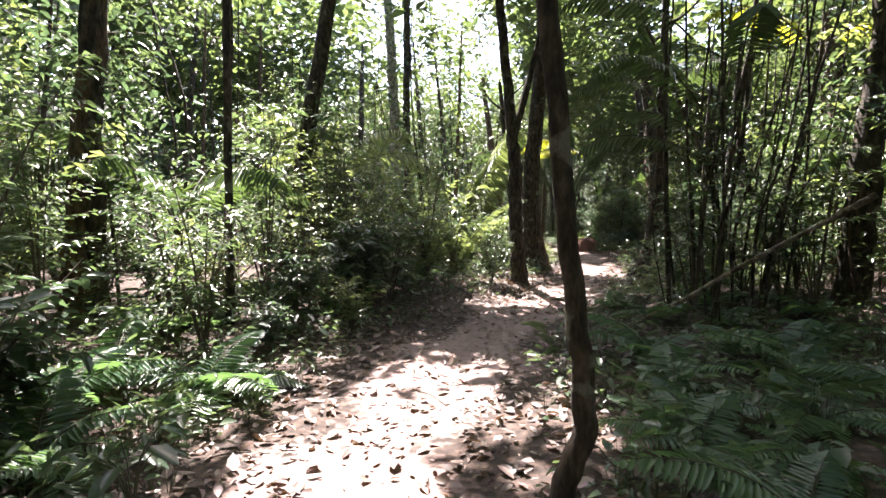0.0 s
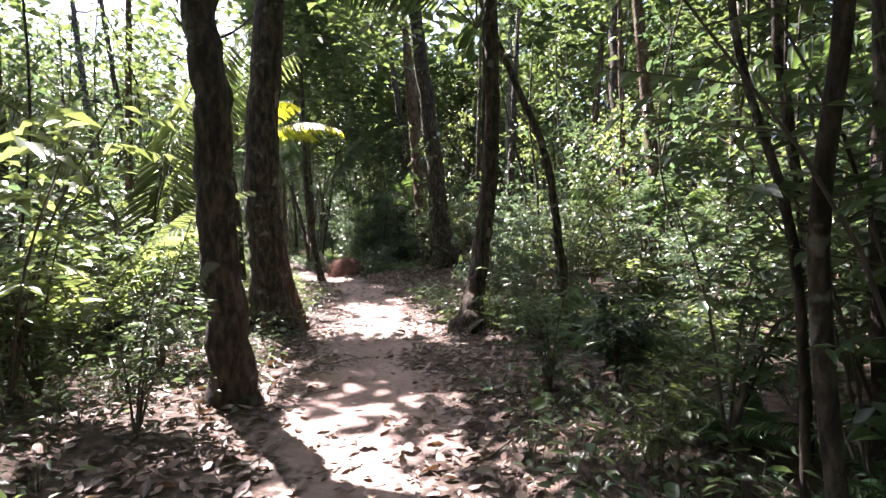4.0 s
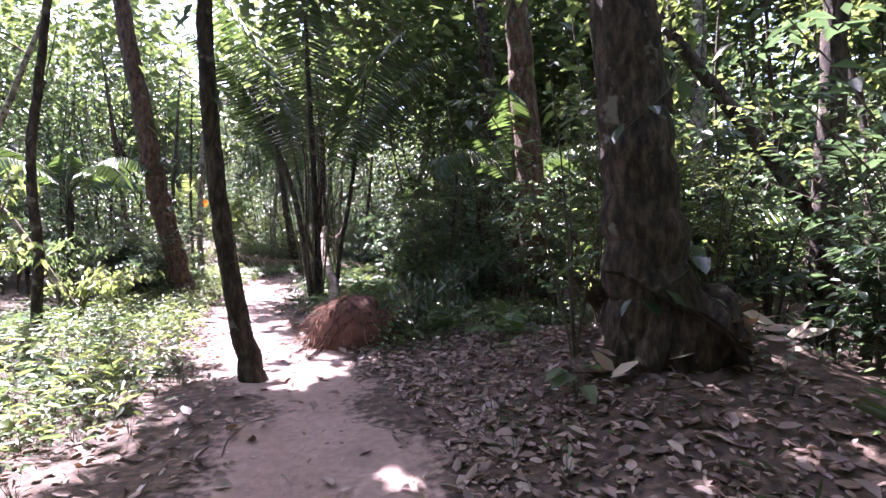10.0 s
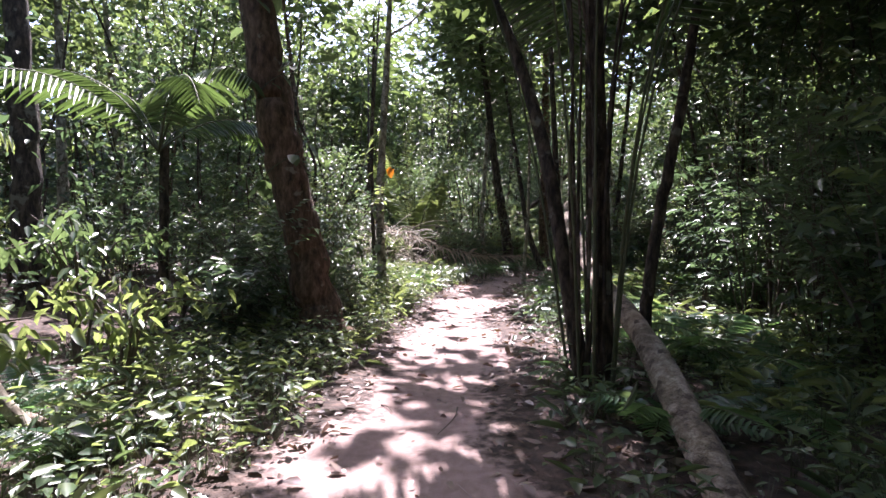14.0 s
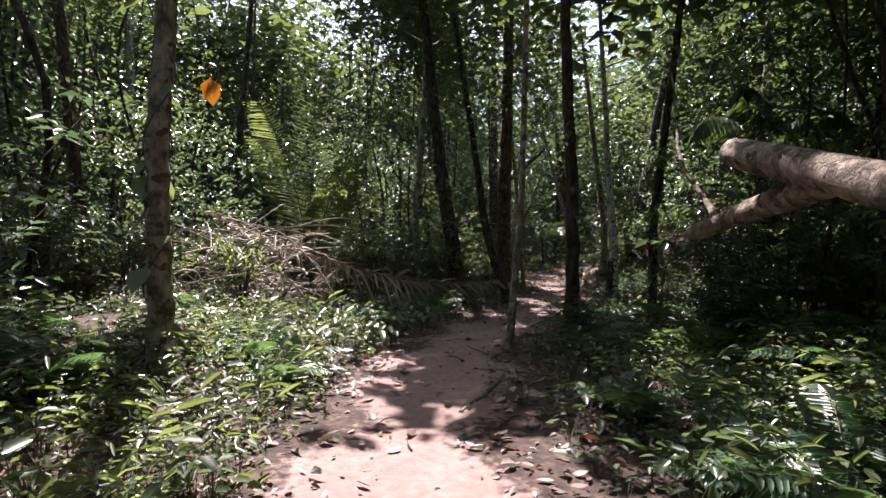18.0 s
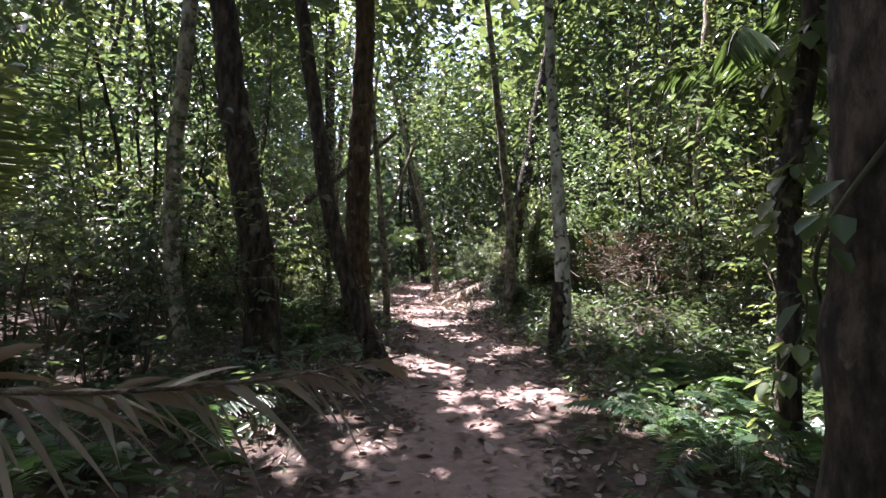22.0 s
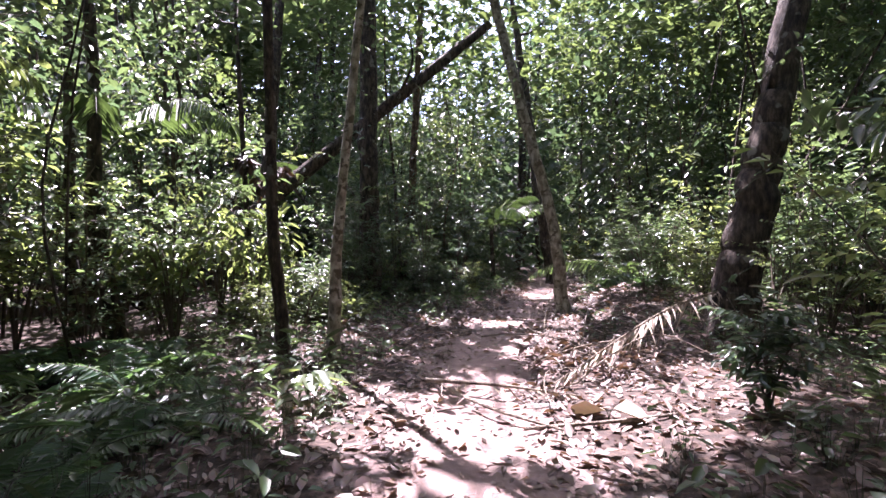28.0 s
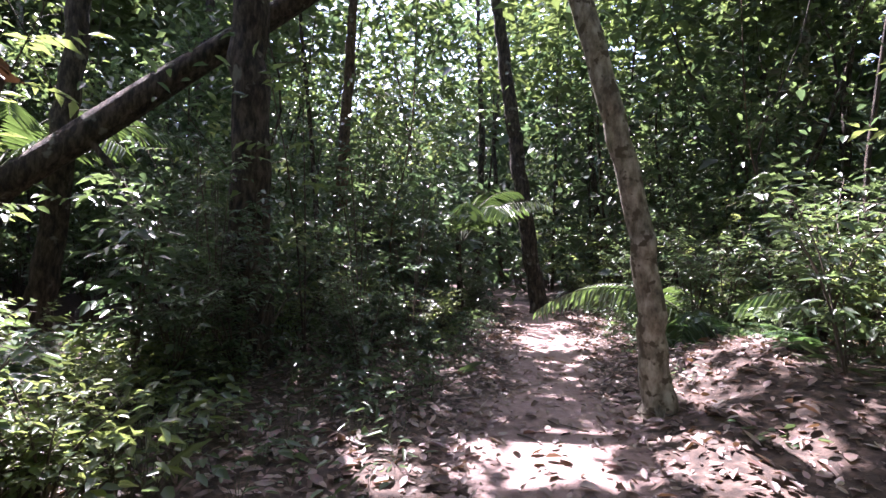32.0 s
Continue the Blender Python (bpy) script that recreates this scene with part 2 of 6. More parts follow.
def mesh(name, chunks, mats):
    """One mesh from chunks (vertices, faces, material number)."""
    vs, starts, idx, mat, at, lo = [], [], [], [], 0, 0
    for v, f, k in chunks:
        v, f = np.asarray(v, np.float32), np.asarray(f, np.int64)
        if len(f) == 0:
            continue
        vs.append(v)
        idx.append((f + at).ravel())
        starts.append(lo + np.arange(len(f)) * f.shape[1])
        mat.append(np.full(len(f), k))
        at, lo = at + len(v), lo + f.size
    v, i, s, k = np.concatenate(vs), np.concatenate(idx), np.concatenate(starts), np.concatenate(mat)
    me = bpy.data.meshes.new(name)
    me.vertices.add(len(v))
    me.vertices.foreach_set("co", v.ravel())
    me.loops.add(len(i))
    me.loops.foreach_set("vertex_index", i.astype(np.int32))
    me.polygons.add(len(s))
    me.polygons.foreach_set("loop_start", s.astype(np.int32))
    me.polygons.foreach_set("material_index", k.astype(np.int32))
    for m in mats:
        me.materials.append(m)
    me.update(calc_edges=True)
    return me


def smooth(me):
    me.polygons.foreach_set("use_smooth", np.ones(len(me.polygons), bool))
    return me


def unit(a):
    return a / np.maximum(np.linalg.norm(a, axis=-1, keepdims=True), 1e-9)


def blades(p, axis, up, length, width, fold=0.3, curl=0.12, fine=True):
    """Leaf blades folded along the midrib, from a base point p along axis; fine ones are rounded, the others plain kites."""
    n = len(p)
    axis, length, width = unit(axis), np.broadcast_to(length, n)[:, None], np.broadcast_to(width, n)[:, None]
    side = unit(np.cross(axis, up))
    up = np.cross(side, axis)
    tip = p + axis * length - up * curl * length
    if fine:
        a, b = p + axis * length * 0.3, p + axis * length * 0.68 - up * curl * length * 0.35
        rise = up * width * fold
        v = np.stack([p, a + side * width * 0.5 + rise, b + side * width * 0.4 + rise * 0.8, tip, b - side * width * 0.4 + rise * 0.8, a - side * width * 0.5 + rise], 1)
        f = np.array([[0, 1, 2, 3], [0, 3, 4, 5]])
    else:
        a = p + axis * length * 0.45
        rise = up * width * fold
        v = np.stack([p, a + side * width * 0.5 + rise, tip, a - side * width * 0.5 + rise], 1)
        f = np.array([[0, 1, 2], [0, 2, 3]])
    k = v.shape[1]
    return v.reshape(-1, 3), (np.arange(n)[:, None, None] * k + f).reshape(-1, f.shape[1])


def tube(points, radii, sides=8, rough=0.0, cap=True):
    """A bent, tapered stem."""
    p = np.asarray(points, float)
    r = np.asarray(radii, float)
    d = unit(np.gradient(p, axis=0))
    ref = np.array([1.0, 0.1, 0.05]) if abs(d[0, 0]) < 0.8 else np.array([0.05, 1.0, 0.1])
    u = unit(np.cross(d, ref))
    w = np.cross(d, u)
    a = np.linspace(0, 2 * np.pi, sides, endpoint=False)
    k = np.broadcast_to(r[:, None], (len(p), sides))
    if rough:
        i = np.arange(len(p))[:, None]
        k = k * (1 + rough * rng.uniform(-1, 1, k.shape) + rough * np.sin(3 * a[None] + 0.5 * i + rng.uniform(0, 6)) + 0.8 * rough * np.sin(2 * a[None] - 0.8 * i + rng.uniform(0, 6)))
    v = p[:, None] + k[..., None] * (np.cos(a)[None, :, None] * u[:, None] + np.sin(a)[None, :, None] * w[:, None])
    i, j = np.meshgrid(np.arange(len(p) - 1), np.arange(sides), indexing="ij")
    j2 = (j + 1) % sides
    f = np.stack([i * sides + j, i * sides + j2, (i + 1) * sides + j2, (i + 1) * sides + j], -1).reshape(-1, 4)
    return v.reshape(-1, 3), f


def bark_tube(points, radii, sides, relief, foot):
    """A trunk with shallow ridges and hollows, and a foot that spreads into root lobes."""
    p, r = np.asarray(points, float), np.asarray(radii, float)
    d = unit(np.gradient(p, axis=0))
    u = unit(np.cross(d, np.array([1.0, 0.1, 0.05])))
    w = np.cross(d, u)
    a = np.linspace(0, 2 * np.pi, sides, endpoint=False)[None]
    z = (p[:, 2] - p[0, 2])[:, None]
    k = np.ones((len(p), sides))
    for q in range(9):
        k += relief / (1 + 0.25 * q) * np.sin((q + 2) * a + rng.uniform(-2.5, 2.5) * z * (1 + 0.3 * q) + rng.uniform(0, 6.3)) * np.sin(rng.uniform(1.0, 5.0) * z + rng.uniform(0, 6.3))
    k += relief * rng.uniform(-0.7, 0.7, k.shape)
    n = rng.integers(4, 7)
    k += foot * (0.5 + 0.5 * np.sin(n * a + rng.uniform(0, 6.3) + 0.8 * np.sin(a))) * np.exp(-z / 0.22)
    k = k * r[:, None]
    v = p[:, None] + k[..., None] * (np.cos(a)[..., None] * u[:, None] + np.sin(a)[..., None] * w[:, None])
    i, j = np.meshgrid(np.arange(len(p) - 1), np.arange(sides), indexing="ij")
    j2 = (j + 1) % sides
    f = np.stack([i * sides + j, i * sides + j2, (i + 1) * sides + j2, (i + 1) * sides + j], -1).reshape(-1, 4)
    return v.reshape(-1, 3), f


def spline(points, n):
    """n points on a smooth line through the given ones (columns beyond the third go along)."""
    p = np.asarray(points, float)
    if len(p) == 2:
        return p[0] + (p[1] - p[0]) * np.linspace(0, 1, n)[:, None]
    q = np.vstack([2 * p[0] - p[1], p, 2 * p[-1] - p[-2]])
    s = np.linspace(0, len(p) - 1 - 1e-6, n)
    k, t = s.astype(int), (s % 1)[:, None]
    a, b, c, d = q[k], q[k + 1], q[k + 2], q[k + 3]
    return 0.5 * (2 * b + (c - a) * t + (2 * a - 5 * b + 4 * c - d) * t**2 + (3 * b - a - 3 * c + d) * t**3)


def thing(name, at, label, category, group="", kind="", turn=0.0, size=1.0):
    ob = new(name)
    ob.matrix_basis = Matrix.LocRotScale(at, Euler((0, 0, turn)), (size,) * 3)
    ob.empty_display_size = 0.1
    return tagged(ob, label, category, group, kind)


def part(name, me, parent, label="", m=None):
    ob = new(name, me)
    ob.parent = parent
    if m is not None:
        ob.matrix_basis = m
    return tagged(ob, label)


def shift(chunk, at):
    return chunk[0] - np.asarray(at), chunk[1]


def join(chunks):
    vs, fs, at = [], [], 0
    for v, f in chunks:
        vs.append(v)
        fs.append(f + at)
        at += len(v)
    return np.concatenate(vs), np.concatenate(fs)


# ---- plan ----
TRAIL = spline([(1.4, -14), (1.2, -7), (1.25, -2.9), (2.0, 0), (3.0, 2.3), (4.0, 5), (5.2, 8.6), (6.0, 11.4), (6.5, 14), (6.2, 16.6), (5.75, 18.6), (5.5, 20.8), (5.45, 24), (5.45, 27), (5.7, 29.8),
                (6.3, 32), (7.5, 34), (8.5, 35.9), (9.3, 38.3), (10.0, 41), (10.55, 44), (11.3, 46.5), (12.6, 49.3), (14.2, 52.8), (15.5, 57), (16, 66)], 140)


def off_trail(x, y):
    """Distance from the middle of the trail."""
    x, y = np.asarray(x, float), np.asarray(y, float)
    out = np.empty(x.size)
    q = np.stack([x.ravel(), y.ravel()], 1)
    for k in range(0, len(q), 4000):
        out[k : k + 4000] = np.sqrt(((q[k : k + 4000, None] - TRAIL[None]) ** 2).sum(-1)).min(1)
    return out.reshape(x.shape)


HUMPS = [(9.6, 14.2, 1.6, 0.32), (13.6, 48.1, 2.0, 0.5), (13.2, 38.6, 2.2, 0.55), (2.0, 30.5, 2.0, 0.25), (-1.5, 3.0, 3.0, 0.3), (6.0, 2.0, 2.2, 0.2)]


def ground_z(x, y, d=None):
    x, y = np.asarray(x, float), np.asarray(y, float)
    d = off_trail(x, y) if d is None else d
    away = np.clip((d - 0.9) / 3.0, 0, 1)
    away = away * away * (3 - 2 * away)
    z = away * (0.10 + 0.12 * np.sin(0.9 * x + 0.4 * y) + 0.1 * np.sin(0.5 * y - 0.7 * x + 1.3))
    z = z + 0.012 * np.sin(5.1 * x + 1.7 * y) * np.sin(4.3 * y - 2.2 * x) - 0.04 * np.exp(-((d / 0.6) ** 2)) + 0.04
    for hx, hy, w, h in HUMPS:
        z = z + h * np.exp(-((x - hx) ** 2 + (y - hy) ** 2) / w**2) * np.clip((d - 0.7) / 1.2, 0, 1)
    return z


def gz(x, y):
    return float(ground_z(np.array([x]), np.array([y]))[0])


# Gaps of the canopy, by the place on the ground that the sun reaches through them, and their radius.
GAPS = np.array([(0.7, -3.4, 0.45), (1.3, -3.1, 0.5), (1.4, -1.7, 0.4), (2.2, -2.8, 0.35), (2.6, -3.4, 0.3), (1.1, -3.9, 0.4), (1.7, -2.4, 0.3), (0.9, -2.5, 0.35), (3.2, 3.0, 0.35), (3.7, 2.9, 0.3), (3.4, 3.6, 0.35), (2.9, 2.4, 0.25), (3.5, 2.3, 0.2), (2.2, 1.3, 0.2), (1.8, 1.9, 0.25), (5.0, 7.5, 0.4), (5.7, 9.9, 0.5), (6.4, 16.0, 0.5), (5.3, 8.6, 1.0), (4.2, 12.2, 1.2), (4.4, 14.4, 1.2), (5.7, 17.6, 1.2), (4.8, 19.5, 1.45), (3.2, 18.6, 1.6),
                 (5.4, 24.6, 1.2), (4.9, 22.3, 0.5), (2.4, 21.0, 1.7), (5.5, 27.5, 0.9), (4.4, 28.3, 0.5), (4.9, 29.3, 0.4), (8.8, 35.1, 0.3), (8.4, 36.5, 0.35), (9.6, 40.0, 0.3), (10.3, 40.1, 0.3), (9.9, 41.6, 0.35), (13.5, 51.7, 0.6), (11.8, 45.6, 0.45), (10.3, 47.0, 0.3), (14.0, 48.1, 0.4), (3.8, 30.7, 1.8), (8.1, 36.9, 0.65), (9.0, 34.9, 0.5), (9.8, 33.7, 0.95), (9.8, 40.6, 0.55),
                 (12.3, 43.4, 1.0), (10.9, 43.0, 0.8), (11.2, 45.0, 0.25), (10.6, 45.6, 0.2), (11.5, 44.4, 0.25), (14.6, 52.9, 1.3), (11.6, 47.2, 0.5), (9.3, 43.0, 0.8), (8.3, 44.9, 0.7), (3.9, 9.9, 0.8), (2.6, 7.4, 0.8), (-0.9, -2.4, 1.2), (8.4, 46.6, 0.8), (12.6, 46.6, 0.6), (10.9, 37.2, 0.3), (7.6, 27.2, 0.35), (8.3, 27.9, 0.3), (8.9, 28.6, 0.4), (7.9, 29.3, 0.3), (8.6, 30.2, 0.35), (12.0, 35.6, 0.5), (3.9, 27.6, 1.0), (4.3, 29.2, 0.7), (2.6, 31.5, 1.0), (8.6, 45.6, 0.7), (6.6, 34.6, 0.7), (10.6, 33.2, 0.7), (2.9, 33.2, 1.7), (3.9, 32.0, 1.2), (2.6, 30.6, 1.4), (4.4, 29.6, 1.0), (3.4, 16.4, 1.0), (8.0, 49.2, 0.8), (7.3, 50.5, 0.8), (8.3, 48.0, 0.5), (11.4, 42.5, 0.7), (11.6, 43.3, 0.7), (12.4, 42.8, 0.6), (9.9, 42.6, 0.4), (14.9, 48.3, 0.4), (16.0, 48.5, 0.5), (13.2, 47.7, 0.35), (2.4, 38.6, 1.2)])
# Small chinks over the trail, that dapple it, and stretches of it under a thick roof.
k_ = rng.integers(18, 112, 95)
CHINKS = np.column_stack([TRAIL[k_] + rng.normal(0, 0.6, (95, 2)), rng.uniform(0.12, 0.3, 95)])
GLOOM = np.array([(6.4, 13.2, 2.4), (8.6, 20.3, 2.2), (6.2, 30.6, 1.4), (2.4, 0.6, 1.3), (4.8, -1.0, 1.6), (4.0, -3.6, 1.4), (4.4, 5.8, 0.9), (5.2, 22.3, 0.8), (8.0, 38.6, 0.8), (9.4, 15.6, 1.8), (8.2, 6.6, 1.5), (6.9, 4.6, 1.2), (5.6, 33.4, 1.1), (7.0, 35.6, 1.4), (6.6, 38.0, 1.6), (7.2, 40.8, 1.4), (9.6, 31.0, 1.8), (11.4, 29.0, 2.0), (6.2, 31.8, 0.7)])
CHINKS = CHINKS[[not (((GLOOM[:, 0] - a) ** 2 + (GLOOM[:, 1] - b) ** 2) < GLOOM[:, 2] ** 2).any() or k % 4 == 0 for k, (a, b, _) in enumerate(CHINKS)]]
GLADES = np.array([(-6, 4, 4.5), (-4, 10, 3.5), (0, 14, 3), (-1, 19, 2.0), (13, 9, 2.5), (1, 37, 3), (14.5, 38, 1.6), (-8, 24, 4), (-2.2, -1.5, 2.2), (2.2, 6.2, 1.0),
                   (2.4, 10.5, 1.5), (7.5, 47.6, 1.2), (12.0, 37.2, 1.4), (2.6, 16.5, 1.4), (15.5, 4, 2.5), (13.5, 14.0, 2.2), (11.0, 10.5, 1.8), (12.0, 6.5, 2.0), (14.5, 10.5, 2.0), (9.0, 4.0, 2.2), (8.0, -0.5, 1.6), (5.0, 48.0, 2.4), (3.0, 44.5, 2.2), (4.5, 41.0, 2.8), (5.5, 44.5, 1.6), (12.2, 33.8, 1.3), (15.5, 35.5, 1.4), (4.0, 37.5, 1.8), (7.2, 45.4, 1.2), (6.8, 43.7, 1.2), (6.0, 50.5, 2.0), (1.5, 16.8, 1.6), (1.8, 19.2, 1.6), (0.0, 22.0, 2.2), (11.5, 17.0, 1.5), (0.5, 34.5, 2.4), (-3.0, -4.0, 2.0), (16.5, 46.5, 2.0), (15.0, 52.0, 1.8), (12.5, 56.0, 2.0), (15.5, 40.5, 1.6)])
# Spots that tall growth leaves open: fern beds, the thicket of palm stems, brush heaps.
OPEN = np.array([(4.6, -1.6, 2.7), (7.8, 19.3, 2.2), (8.0, 28.2, 2.3), (4.2, 31.0, 1.3), (2.9, 33.0, 1.6), (2.6, 31.2, 1.2), (5.0, 33.8, 1.2), (11.2, 36.3, 1.1), (3.7, 15.4, 1.3), (3.6, 17.6, 1.3), (5.6, 33.4, 1.3), (9.7, 34.2, 1.3), (12.4, 44.4, 1.9), (12.0, 37.6, 1.8), (2.3, 9.8, 1.2), (7.6, 12.8, 1.6), (7.2, 24.5, 1.6), (7.4, 42.6, 1.3), (8.6, 16.8, 1.6), (6.6, 4.2, 1.2), (3.6, -5.2, 2.2), (8.3, 10.8, 1.3), (9.6, 11.0, 1.3), (7.4, 6.7, 1.5), (9.0, 13.2, 1.2), (3.4, 37.0, 1.2), (2.8, 38.6, 1.3), (2.4, 39.8, 1.3)])


soft_edge = np.random.default_rng(31)


def is_open(x, y, grow=0.0):
    return bool((((OPEN[:, 0] - x) ** 2 + (OPEN[:, 1] - y) ** 2) < (OPEN[:, 2] + grow) ** 2).any())


def lit(x, y, z, grow=0.0):
    """Whether a leaf at that place would shade a gap's ground, or the low growth of a glade."""
    gx, gy = x - z * SLOPE[0], y - z * SLOPE[1]
    out = np.zeros(len(gx), bool)
    ragged = soft_edge.uniform(0.72, 1.3, len(gx))
    for a, b, r in np.vstack([GAPS, CHINKS]):
        out |= (gx - a) ** 2 + (gy - b) ** 2 < ((r + grow) * ragged) ** 2
    for a, b, r in GLADES:
        out |= ((gx - a) ** 2 + (gy - b) ** 2 < ((r + grow) * ragged) ** 2) & (z > 5)
    return out


def cloud(p, size, seed):
    """Smooth noise from 0 to 1 with lumps of about that size."""
    g = np.random.default_rng(seed).random((32, 32, 32))
    q = np.asarray(p, float) / size
    i = np.floor(q).astype(int)
    t = q - i
    t = t * t * (3 - 2 * t)
    out = np.zeros(len(q))
    for a, b, c in itertools.product((0, 1), repeat=3):
        w = (t[:, 0] if a else 1 - t[:, 0]) * (t[:, 1] if b else 1 - t[:, 1]) * (t[:, 2] if c else 1 - t[:, 2])
        out += w * g[(i[:, 0] + a) % 32, (i[:, 1] + b) % 32, (i[:, 2] + c) % 32]
    return out


# ---- ground ----
def build_ground():
    def axis(lo, hi, step, far):
        mid = np.arange(lo, hi, step)
        grow = step * np.cumsum(1.25 ** np.arange(1, far))
        return np.concatenate([lo - grow[::-1], mid, hi + grow])

    xs, ys = axis(-4, 18, 0.19, 34), axis(-9, 58, 0.19, 34)
    x, y = np.meshgrid(xs, ys, indexing="ij")
    d = off_trail(x, y)
    z = ground_z(x, y, d)
    v = np.stack([x, y, z], -1).reshape(-1, 3)
    i, j = np.meshgrid(np.arange(len(xs) - 1), np.arange(len(ys) - 1), indexing="ij")
    k = len(ys)
    f = np.stack([i * k + j, (i + 1) * k + j, (i + 1) * k + j + 1, i * k + j + 1], -1).reshape(-1, 4)
    me = smooth(mesh("ground", [(v, f, 0)], [FLOOR]))
    tr = me.attributes.new("trodden", "FLOAT", "POINT")
    wave = 0.18 * np.sin(1.9 * y + 0.7 * x) + 0.12 * np.sin(4.3 * y + 2 * x)
    tr.data.foreach_set("value", np.clip(1.5 - (d + wave) / 0.62, 0, 1).ravel().astype(np.float32))
    tagged(new("ground", me), "trodden reddish soil path through dark leaf-strewn forest floor", "ground", kind="structure")


build_ground()


def scatter(n, lo, hi, near, far, keep_gap=0.0):
    """n places between the two corners whose distance from the trail lies between near and far."""
    out = np.zeros((0, 2))
    while len(out) < n:
        q = rng.uniform(lo, hi, (n * 3, 2))
        d = off_trail(q[:, 0], q[:, 1])
        out = np.vstack([out, q[(d > near) & (d < far)]])
    return out[:n]


LO, HI = (-13, -9), (26, 66)


# ---- leaf litter ----
def build_litter():
    q = np.vstack([scatter(19000, (-2, -8), (16, 56), 0.55, 2.1), scatter(2200, (-2, -8), (16, 56), 0.0, 0.6), scatter(2600, (-1, -7), (5, 4), 0.0, 1.5), scatter(1500, (7, 33), (14, 50), 0.0, 0.8), scatter(13000, (8, 38), (17, 55), 0.4, 3.4), scatter(6500, (6.5, 10), (11, 18), 0.8, 3.2), scatter(2500, (1, 2), (7.5, 8), 0.5, 2.4)])
    n = len(q)
    a, tilt = rng.uniform(0, 2 * np.pi, n), rng.normal(0, 0.28, n)
    z = ground_z(q[:, 0], q[:, 1]) + rng.uniform(0.004, 0.03, n)
    ax = np.stack([np.cos(a), np.sin(a), tilt], 1)
    up = np.stack([rng.normal(0, 0.3, n), rng.normal(0, 0.3, n), np.ones(n)], 1)
    ln = rng.choice([0.042, 0.058, 0.075, 0.11], n) * rng.uniform(0.8, 1.25, n)
    v, f = blades(np.column_stack([q, z]), ax, up, ln, ln * rng.uniform(0.35, 0.6, n), rng.uniform(-0.1, 0.45, (n, 1)), rng.uniform(-0.25, 0.3, (n, 1)))
    tagged(new("leaf_litter", mesh("leaf_litter", [(v, f, 0)], [DRY_LEAF])), "curled dry brown and tan leaves strewn over the soil", "leaf litter", kind="stuff")


build_litter()


# ---- trees ----
def crown_leaves(centre, spread, n, size, fine=False, gap=True):
    """Leaves in small sprays through an ellipsoid; none where they would shade a gap."""
    k = max(1, n // 9)
    c = rng.normal(0, 0.48, (k, 3)) * spread + centre
    p = np.repeat(c, 9, 0) + rng.normal(0, 0.22, (k * 9, 3)) * min(1.0, spread[0])
    if gap:
        ok = ~lit(p[:, 0], p[:, 1], p[:, 2], 0.08) | (rng.random(len(p)) < 0.02)
        p = p[ok]
    p = p[p[:, 2] > 0.3]
    m = len(p)
    a = rng.uniform(0, 2 * np.pi, m)
    ax = np.stack([np.cos(a), np.sin(a), rng.uniform(-0.9, 0.1, m)], 1)
    up = np.stack([rng.normal(0, 0.45, m), rng.normal(0, 0.45, m), np.ones(m)], 1)
    ln = size * rng.uniform(0.6, 1.25, m)
    return blades(p, ax, up, ln, ln * rng.uniform(0.38, 0.55, m), 0.2, 0.15, fine)


